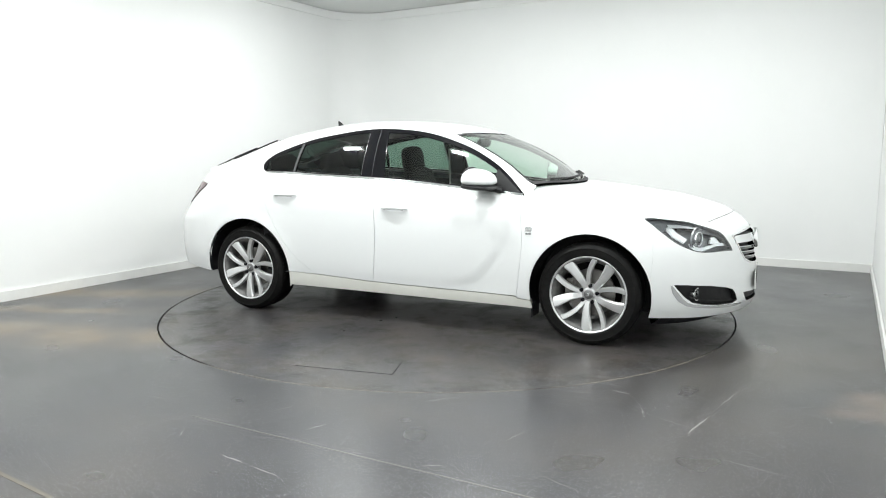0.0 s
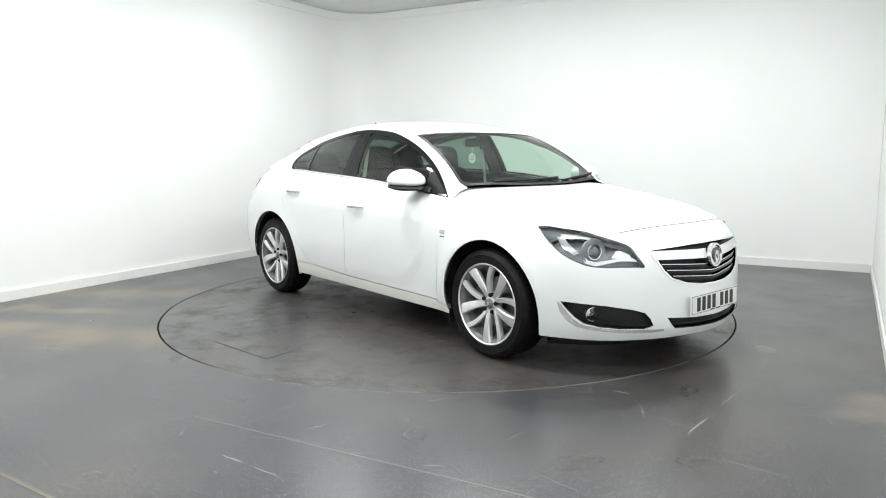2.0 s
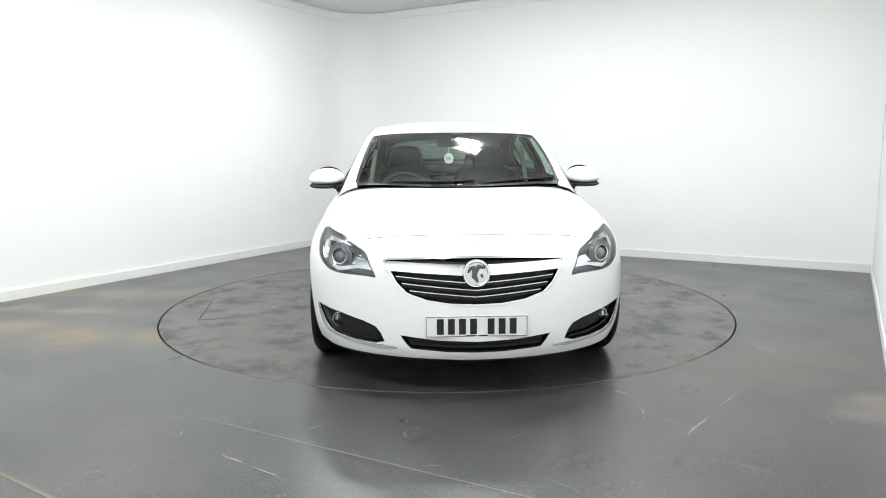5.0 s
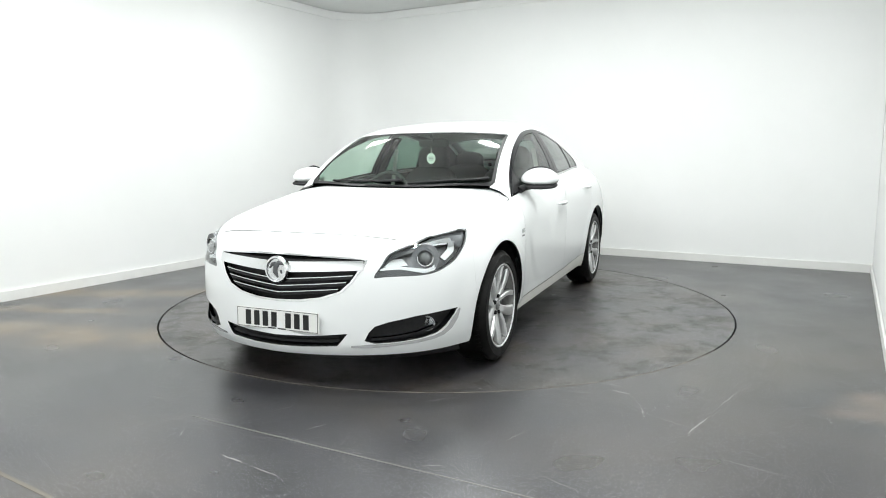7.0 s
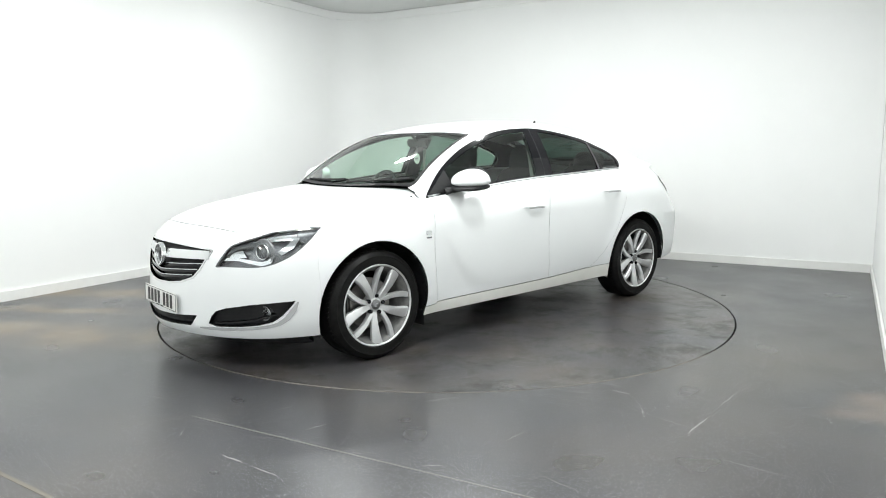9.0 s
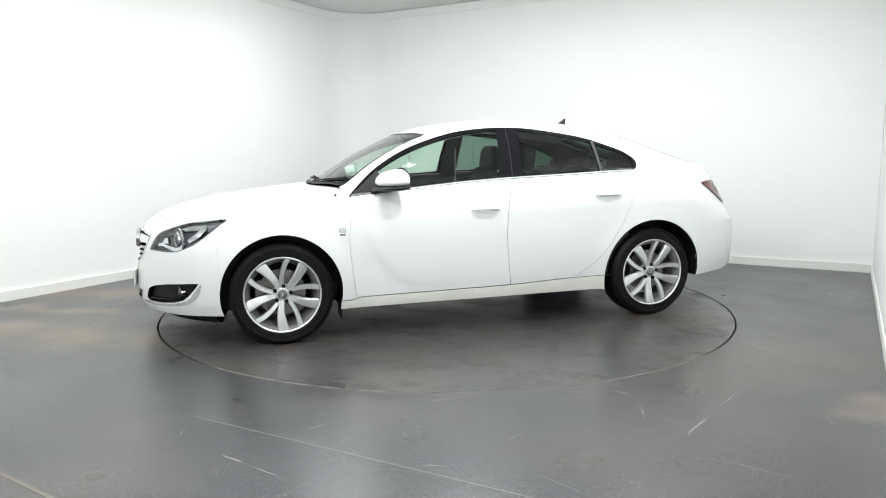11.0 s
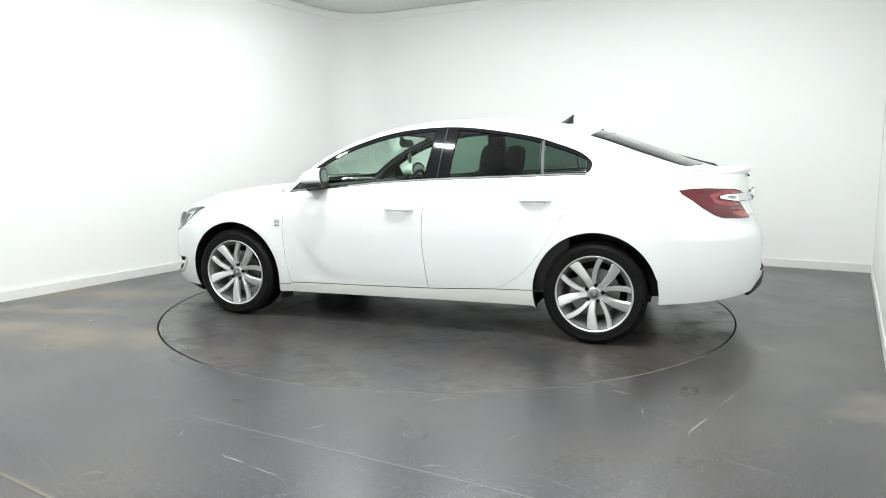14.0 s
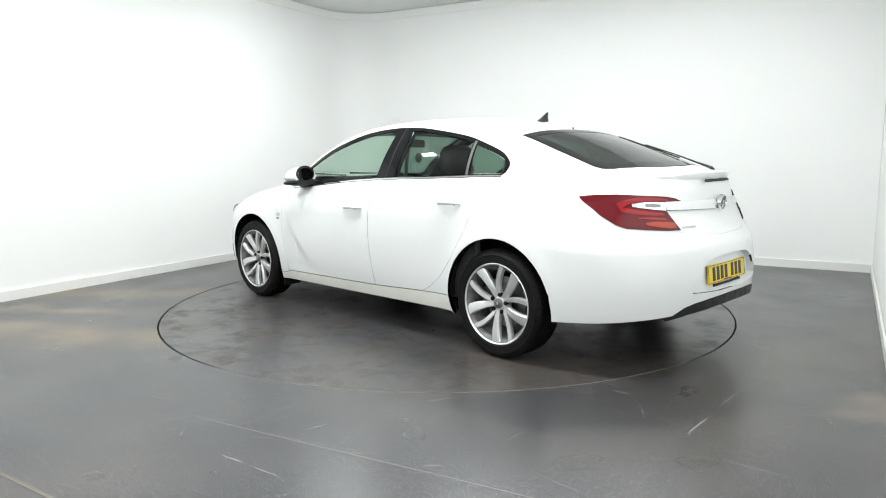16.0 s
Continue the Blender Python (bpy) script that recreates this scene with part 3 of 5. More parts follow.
def cabin(x, z):
    """The sides of the cabin, from the shoulder to the roof rail."""
    zb = SHOULDER(x)
    yb = side(x, zb)[1]
    yc, zc = rail(x)
    t = (z - zb) / max(zc - zb, 0.03)
    y = yb + (yc - yb) * t + 0.022 * 4 * t * (1 - t) * min(1.0, max(zc - zb, 0) / 0.3)
    return (x, y, z)


def fd(surf, a, b, h=0.004):
    p = np.cross(np.subtract(surf(a + h, b), surf(a - h, b)), np.subtract(surf(a, b + h), surf(a, b - h)))
    return p / max(np.linalg.norm(p), 1e-12)


def cabin_normal(x, z):
    n = fd(cabin, x, z)
    n = n if n[1] > 0 else -n
    yc, zc = rail(x)
    g = fd(top, x, yc)
    g = g if g[2] > 0 else -g
    zb = SHOULDER(x)
    s = fd(side, x, zb - 0.01)
    s = s if s[1] > 0 else -s
    w = max(0.0, 1 - max(zc - z, 0) / 0.035) * 0.5
    v = max(0.0, 1 - max(z - zb, 0) / 0.06) * 0.5
    return n * (1 - w - v) + g * w + s * v


def top_normal(x, y):
    n = fd(top, x, y)
    n = n if n[2] > 0 else -n
    yc, zc = rail(x)
    c = fd(cabin, x, zc - 0.01)
    c = c if c[1] > 0 else -c
    c = c * np.array((1, math.copysign(1, y), 1))
    w = max(0.0, 1 - max(yc - abs(y), 0) / 0.05) * 0.5
    return n * (1 - w) + c * w


# ---- the car: its panels ----
def arch(cx, r, a0, a1, n=24):
    """Points on a wheel arch from angle a0 to a1 in degrees (0 ahead, 90 up)."""
    return [(cx + r * math.cos(radians(a0 + (a1 - a0) * k / n)), 0.334 + r * math.sin(radians(a0 + (a1 - a0) * k / n))) for k in range(n + 1)]


def line(f, x0, x1, n):
    return [(x0 + (x1 - x0) * k / n, f(x0 + (x1 - x0) * k / n)) for k in range(n + 1)]


DOOR_FRONT = bez([(0.900, SHOULDER(0.90)), (0.907, 0.882), (0.926, 0.685), (0.912, 0.498), (0.883, 0.283)], 5)
DOOR_MID = bez([(-0.241, SHOULDER(-0.241)), (-0.205, 0.90), (-0.19, 0.78), (-0.19, 0.591), (-0.225, 0.304)], 5)
DOOR_REAR = bez([(-1.255, SHOULDER(-1.255)), (-1.20, 0.95), (-1.129, 0.778), (-1.014, 0.587), (-0.90, 0.45), (-0.826, 0.393), (-0.765, 0.35), (-0.706, 0.327)], 4)
SILL = table_of((1.0, 0.279), (0.883, 0.283), (-0.225, 0.304), (-0.706, 0.327), (-1.0, 0.335))
FENDER_SEAM = bez([(1.685, 0.838), (1.70, 0.815), (1.735, 0.78), (1.755, 0.70), (1.76, 0.56), (1.747, 0.43)], 5)
QUARTER_SEAM = bez([(-1.86, 1.0), (-1.84, 0.9), (-1.80, 0.72), (-1.765, 0.55), (-1.76, 0.44)], 6)
ARCH_F, ARCH_R = 0.392, 0.400

HEAD = (on(front, "x", [(1.69, 0.828), (1.78, 0.834), (1.89, 0.815)]) + on(front, "y", [(0.655, 0.783), (0.596, 0.754), (0.555, 0.725), (0.534, 0.673), (0.506, 0.615), (0.557, 0.616), (0.643, 0.617)])
        + on(front, "x", [(2.066, 0.617), (2.008, 0.625), (1.95, 0.648), (1.876, 0.688), (1.782, 0.758), (1.715, 0.808)]))
HEAD = bez(HEAD, 3, True)
HEAD_TOP, HEAD_LOW = HEAD[:22], HEAD[21:]
GRILLE = on(front, "y", [(0.0, 0.730), (0.16, 0.727), (0.30, 0.720), (0.44, 0.712), (0.468, 0.704), (0.462, 0.68), (0.438, 0.643), (0.405, 0.588), (0.352, 0.537), (0.25, 0.504), (0.13, 0.488), (0.0, 0.484)])
LOWER = on(front, "y", [(0.0, 0.305), (0.2, 0.310), (0.36, 0.324), (0.385, 0.326), (0.352, 0.282), (0.33, 0.260), (0.15, 0.250), (0.0, 0.248)])
FOG = (on(front, "x", [(1.885, 0.424), (1.957, 0.421)]) + on(front, "y", [(0.694, 0.408), (0.575, 0.384), (0.513, 0.362), (0.487, 0.333), (0.465, 0.288), (0.511, 0.273), (0.622, 0.277), (0.714, 0.288), (0.768, 0.306)])
       + on(front, "x", [(1.95, 0.34), (1.905, 0.395)]))
TAIL_LAMP = (on(rear, "x", [(-1.862, 0.996), (-1.935, 1.005), (-2.03, 1.006)]) + on(rear, "y", [(0.561, 0.999), (0.447, 0.992), (0.395, 0.982), (0.350, 0.960), (0.44, 0.952), (0.475, 0.910), (0.432, 0.810), (0.50, 0.811), (0.57, 0.815)])
             + on(rear, "x", [(-2.12, 0.829), (-2.075, 0.847), (-2.0, 0.893), (-1.934, 0.942)]))
PLATE_POCKET = on(rear, "y", [(0.0, 0.655), (0.20, 0.648), (0.27, 0.632), (0.34, 0.595), (0.40, 0.54), (0.45, 0.480), (0.42, 0.462), (0.2, 0.452), (0.0, 0.452)])
DIFFUSER = on(rear, "y", [(0.0, 0.425), (0.25, 0.418), (0.40, 0.405), (0.47, 0.390), (0.53, 0.360), (0.585, 0.322), (0.45, 0.346), (0.2, 0.364), (0.0, 0.368)])


def tail_edge(y):
    """How far back the tailgate's upper edge reaches at y."""
    if not TAIL_LINE:
        for k in range(61):
            t = 0.9 * k / 60
            px, py, _ = rear(t, tail_top(t))
            TAIL_LINE.append((py, px))
    return float(np.interp(abs(y), [q[0] for q in TAIL_LINE], [q[1] for q in TAIL_LINE]))


TAIL_LINE = []


def crest_of(surf, a, z0):
    """The height at which the nose or tail meets the shoulder line."""
    z = z0
    for _ in range(8):
        z = SHOULDER(surf(a, z)[0])
    return z


def tail_top(a):
    """The height at which the tail meets the tailgate's deck."""
    z = 1.06
    for _ in range(8):
        x, y, _z = rear(a, z)
        z = min(top(x, y)[2] - 0.001, 1.14)
    return z


def mirrored(pts):
    return [(-a, z) for a, z in pts[::-1]]


def both(pts):
    """A closed outline over the middle from its half, which starts and ends at the middle."""
    return pts + [(-a, z) for a, z in pts[::-1] if abs(a) > 1e-3]


def build_car():
    car = new("car")
    tagged(car, "white five-door hatchback car with alloy wheels on the turntable", "car")

    # doors, wings, sills and rear quarters of both sides
    for m in (False, True):
        who = "offside" if m else "nearside"
        fender = DOOR_FRONT + [(0.89, 0.27), (0.985, 0.265)] + arch(1.3685, ARCH_F, 190, 17, 30)[0:] + FENDER_SEAM[::-1]
        fender += line(SHOULDER, 1.69, 0.91, 16)
        skin("wing", fender, side, PAINT, car, gap=0.0005, mirror=m)
        fd_ = DOOR_FRONT + line(SILL, 0.883, -0.225, 12)[1:-1] + DOOR_MID[::-1] + line(SHOULDER, -0.23, 0.89, 14)
        front_door = skin("front_door", fd_, side, PAINT, car, gap=0.0014, mirror=m, step=0.022)
        rd_ = DOOR_MID + line(SILL, -0.24, -0.69, 8) + DOOR_REAR[::-1] + line(SHOULDER, -1.24, -0.26, 12)
        rear_door = skin("rear_door", rd_, side, PAINT, car, gap=0.0014, mirror=m, step=0.028)
        sill = [(0.99, 0.205)] + [(0.985, 0.262), (0.89, 0.267)] + line(lambda x: SILL(x) - 0.003, 0.883, -0.965, 24) + arch(-1.3685, ARCH_R, -1.2, -19, 6) + line(lambda x: 0.225 - 0.01 * (x + 1), -0.97, 0.98, 20)
        skin("sill", sill, side, SILL_PAINT, car, "creamy white sill", mirror=m, gap=0.001, thick=0.03)
        quarter = DOOR_REAR + [(-0.80, SILL(-0.80)), (-0.90, SILL(-0.90)), (-0.966, SILL(-0.966))] + arch(-1.3685, ARCH_R, 0.6, 163, 32) + QUARTER_SEAM[::-1] + line(SHOULDER, -1.87, -1.27, 10)
        skin("rear_quarter", quarter, side, PAINT, car, gap=0.0003, mirror=m)
        # cabin frame: roof rail, pillars and sail panel
        outer = [(x, rail(x)[1]) for x in np.linspace(0.96, -1.97, 60)]
        dlo = DLO_TOP[::-1]
        frame_ = outer + line(SHOULDER, -1.96, -1.30, 10) + DLO_BACK + dlo + line(SHOULDER, 0.915, 0.96, 3)
        skin("roof_rail", frame_, cabin, PAINT, car, normal=cabin_normal, mirror=m, step=0.04)
        # black window surround, panes, pillar trims
        whole = DLO_TOP + DLO_BACK[::-1] + line(lambda x: SHOULDER(x) + 0.006, -1.26, 0.90, 30)
        skin("window_surround", whole, cabin, BLACK, car, "gloss black window surround", gap=0.001, mirror=m, lift=0.001, holes=(shrink(clean(PANE_F), -0.004), shrink(clean(PANE_R), -0.004), shrink(clean(PANE_Q), -0.004)))
        skin("front_window", PANE_F, cabin, GLASS, car, "green-tinted side window", mirror=m, thick=0.004, lift=-0.001)
        skin("rear_window_pane", PANE_R, cabin, PRIVACY, car, "dark tinted side window", mirror=m, thick=0.004, lift=-0.001)
        skin("quarter_window", PANE_Q, cabin, PRIVACY, car, "dark tinted quarter window", mirror=m, thick=0.004, lift=-0.001)
        ribbon("window_divider", [(-0.996, SHOULDER(-0.99) + 0.012), (-0.985, 1.20), (-0.975, ROOFSIDE(-0.975) - 0.012)], 0.010, cabin, DIVIDER, car, "grey window divider", lift=0.003, thick=0.006, mirror=m)
        ribbon("pillar_joint", [(-0.265, SHOULDER(-0.26) + 0.012), (-0.283, ROOFSIDE(-0.283) - 0.004)], 0.0022, cabin, SHUT, car, "thin joint between door frames", lift=0.002, thick=0.003, mirror=m)
        strip_ = line(lambda x: SHOULDER(x) + 0.001, 0.895, -1.275, 40) + line(lambda x: SHOULDER(x) + 0.011, -1.275, 0.895, 40)
        skin("waist_moulding", strip_, cabin, CHROME, car, "bright chrome waistline strip", mirror=m, lift=0.004, thick=0.006)

    # bumper with its openings
    z_arch = [0.21, 0.25, 0.30, 0.36, 0.42]
    edge = [(turn_of(front, "x", 1.3685 + math.sqrt(ARCH_F ** 2 - (z - 0.334) ** 2), z), z) for z in z_arch]
    edge += [(turn_of(front, "x", x, z), z) for x, z in FENDER_SEAM[::-1][1:-1]]
    low = [(a, 0.205) for a in np.linspace(-edge[0][0], edge[0][0], 40)]
    up = on(front, "x", [(1.745, 0.79)]) + HEAD_LOW[1:-1][::-1] + HEAD_TOP[::-1][:7]
    crest = [(a, crest_of(front, a, 0.775)) for a in np.linspace(turn_of(front, "y", 0.56, 0.74), 0, 12)]
    half = edge + up[1:] + crest
    outline = low + half + [(-a, z) for a, z in half[::-1] if abs(a) > 1e-3]
    skin("front_bumper", outline, front_both, PAINT, car, "white front bumper", step=0.03, holes=(both(GRILLE), both(LOWER), FOG, mirrored(FOG)), step_b=0.03)
    # bonnet
    rim = [(x, side(x, SHOULDER(x))[1] - 0.003) for x in np.linspace(0.93, 1.9, 24)]
    nose = [front(a, crest_of(front, a, 0.775)) for a in np.linspace(turn_of(front, "x", 1.92, 0.80), 0.0, 22)]
    half = rim + [(p[0], p[1]) for p in nose]
    back = [(1.058 - 0.30 * y * y, y) for y in np.linspace(-0.74, 0.74, 21)]
    hood_outline = back + [(0.885, 0.79)] + half + [(x, -y) for x, y in half[::-1] if abs(y) > 1e-4] + [(0.885, -0.79)]
    skin("bonnet", hood_outline, hood, PAINT, car, "smooth white bonnet", step=0.04, thick=0.008)
    for m in (False, True):
        brow = HEAD_TOP[:17] + [(a, crest_of(front, a, 0.775)) for a in np.linspace(HEAD_TOP[16][0], HEAD_TOP[0][0], 20)]
        skin("bonnet_edge", brow, front, PAINT, car, "", mirror=m, step=0.04, thick=0.012)
    ribbon("bonnet_joint", [(2.168 - 0.38 * y * y, y) for y in np.linspace(-0.56, 0.56, 29)], 0.0022, hood, DIVIDER, car, "fine joint across the bonnet", lift=0.0008, thick=0.001)
    # windscreen, roof, rear window
    half = [(x, RAIL_Y(x) - 0.036 - 0.03 * (x - 0.3)) for x in np.linspace(0.90, 0.335, 14)]
    base = [(1.092 - 0.33 * y * y - 0.12 * y ** 6, y) for y in np.linspace(-0.68, 0.68, 23)]
    crown = [(0.368 - 0.13 * y * y, y) for y in np.linspace(0.605, -0.605, 15)]
    screen = base + half + crown + [(x, -y) for x, y in half[::-1]]
    skin("windscreen", screen, top, GLASS, car, "green-tinted windscreen", normal=top_normal, thick=0.005)
    for m in (False, True):
        pil = [*[(x, RAIL_Y(x)) for x in np.linspace(0.95, 0.31, 16)], (0.322, 0.606), *[(x, y + 0.001) for x, y in half[::-1]], (0.935, 0.69), (0.95, 0.685)]
        skin("a_pillar", pil, top, PAINT, car, normal=top_normal, mirror=m)
    rf = [(x, RAIL_Y(x)) for x in np.linspace(0.31, -1.27, 28)]
    rwt = [(-1.31 + 0.13 * y * y, y) for y in np.linspace(0.555, -0.555, 13)]
    fr = [(0.371 - 0.13 * y * y, y) for y in np.linspace(-0.605, 0.605, 15)]
    skin("roof", fr + rf + rwt + [(x, -y) for x, y in rf[::-1]], top, PAINT, car, "white roof", normal=top_normal)
    half = [(-1.275, 0.545), *[(x, RAIL_Y(x) - 0.020) for x in np.linspace(-1.33, -1.84, 12)], (-1.885, 0.595), (-1.925, 0.55)]
    rwb = [(-2.0 + 0.25 * y * y, y) for y in np.linspace(0.50, -0.50, 13)]
    rwt2 = [(-1.315 + 0.13 * y * y, y) for y in np.linspace(-0.53, 0.53, 13)]
    rwin = rwt2 + half + rwb + [(x, -y) for x, y in half[::-1]]
    skin("rear_screen", rwin, top, REAR_GLASS, car, "dark tinted rear window", normal=top_normal, thick=0.005)
    skin("rear_screen_border", rwin, top, BLACK, car, "black border of the rear window", lift=0.0015, thick=0.002, normal=top_normal, holes=(shrink(rwin, 0.065),))
    # tailgate, spoiler and tail
    side_ = [(x, RAIL_Y(x)) for x in np.linspace(-1.27, -1.875, 14)]
    tail_edge(0.0)
    brink = float(np.interp(-1.90, [q[1] for q in TAIL_LINE], [q[0] for q in TAIL_LINE]))
    tip = [(tail_edge(y), y) for y in np.linspace(brink, -brink, 41)]
    deck = [(-1.275, 0.549), *[(x, RAIL_Y(x) - 0.017) for x in np.linspace(-1.33, -1.84, 12)], (-1.888, 0.598), (-1.929, 0.552)] + [(x - 0.004, y) for x, y in rwb]
    deck += [(-1.929, -0.552), (-1.888, -0.598), *[(x, -RAIL_Y(x) + 0.017) for x in np.linspace(-1.84, -1.33, 12)], (-1.275, -0.549)]
    deck += [(x, -y) for x, y in side_] + tip[::-1] + side_[::-1]
    tailgate = skin("tailgate", deck, top, PAINT, car, "white tailgate with spoiler lip", normal=top_normal)
    z_arch = [0.285, 0.30, 0.36, 0.42]
    edge = [(turn_of(rear, "x", -1.3685 - math.sqrt(ARCH_R ** 2 - (z - 0.334) ** 2), z), z) for z in z_arch]
    edge += [(turn_of(rear, "x", x, z), z) for x, z in QUARTER_SEAM[::-1][1:]]
    low = [(a, 0.288 + 0.086 * (1 - (abs(a) / edge[0][0]) ** 1.4)) for a in np.linspace(-edge[0][0], edge[0][0], 40)]
    seam = on(rear, "y", [(0.44, 0.800), (0.30, 0.775), (0.15, 0.768), (0.0, 0.766)])
    flank = [(a, tail_top(a)) for a in np.linspace(edge[-1][0] - 0.01, turn_of(rear, "y", 0.45, 1.0), 8)]
    half = edge + flank + on(rear, "y", [(0.44, 0.97)]) + seam
    skin("rear_bumper", low + half + [(-a, z) for a, z in half[::-1] if abs(a) > 1e-3], rear_both, PAINT, car, "white rear bumper", step=0.03,
         holes=(both(PLATE_POCKET),))
    skin("plate_pocket", both(PLATE_POCKET), rear_both, PAINT, car, "recess for the number plate", step=0.03, lift=-0.040, thick=-0.040)
    skin("rear_valance", both(DIFFUSER), rear_both, PLASTIC, car, "black rear valance", step=0.03, lift=0.004, thick=0.03)
    crest = [(a, tail_top(a)) for a in np.linspace(turn_of(rear, "y", 0.45, 1.0), 0, 10)]
    half = seam[::-1] + on(rear, "y", [(0.44, 0.97)]) + crest
    skin("tailgate_panel", half + [(-a, z) for a, z in half[::-1] if abs(a) > 1e-3], rear_both, PAINT, car, "white lower tailgate panel", step=0.03, gap=0.0008)
    build_tail(car)
    build_nose(car)
    build_inside(car)
    build_fittings(car)
    for hx in (1.3685, -1.3685):
        for sgn in (1, -1):
            build_wheel(car, hx, sgn)
    return car


DLO_TOP = bez([(0.905, 0.966), (0.735, 1.125), (0.53, 1.250), (0.324, 1.330), (0.119, 1.385), (-0.08, 1.411), (-0.303, 1.420), (-0.529, 1.405),
               (-0.873, 1.353), (-1.072, 1.297), (-1.222, 1.243), (-1.295, 1.195)], 5)
DLO_BACK = [(-1.270, SHOULDER(-1.27) + 0.004), (-1.305, 1.118), (-1.318, 1.15), (-1.312, 1.175)]
ROOFSIDE = table_of(*[DLO_TOP[k] for k in range(0, len(DLO_TOP), 3)])


def pane(x0, x1, lean0=0.0, lean1=0.0, drop=0.028):
    """A side window between two uprights, under the surround's upper edge."""
    xs = np.linspace(x0, x1, 14)
    topside = [(x, max(ROOFSIDE(x) - drop, SHOULDER(x) + 0.03)) for x in xs]
    n = len(topside)
    out = [(x + lean0 * (1 - k / (n - 1)) + lean1 * k / (n - 1), z) for k, (x, z) in enumerate(topside)]
    return out + [(x, SHOULDER(x) + 0.022) for x in np.linspace(x1, x0, 14)]


PANE_F = pane(0.76, -0.16, -0.01, -0.045)
PANE_R = pane(-0.36, -0.975, -0.012, 0.02)
PANE_Q = pane(-1.012, -1.275, 0.02, 0.0)


def spoke(angle, sweep, w0, w1, r0=0.045, r1=0.2478, face=0.1005, depth=0.030):
    """One curved spoke from the hub to the rim, hollowed a little and set back at the hub."""
    bm = bmesh.new()
    rows = []
    n = 9
    for k in range(n):
        t = k / (n - 1)
        r = r0 + (r1 - r0) * t
        a = angle + sweep * (t ** 1.3 - 0.5)
        w = w0 + (w1 - w0) * t ** 1.4
        y = face - 0.022 * (1 - t) ** 2 + 0.006 * t
        c, s_ = math.cos(a), math.sin(a)
        row = []
        for q, dy in ((-0.5, -depth), (-0.5, -0.008), (-0.36, 0.0), (0.36, -0.003), (0.5, -0.010), (0.5, -depth)):
            row.append(bm.verts.new((r * c - q * w * s_, y + dy, r * s_ + q * w * c)))
        rows.append(row)
    for p, q in zip(rows, rows[1:]):
        for k in range(6):
            bm.faces.new((p[k], p[(k + 1) % 6], q[(k + 1) % 6], q[k]))
    bm.faces.new(rows[0])
    bm.faces.new(rows[-1])
    return bm


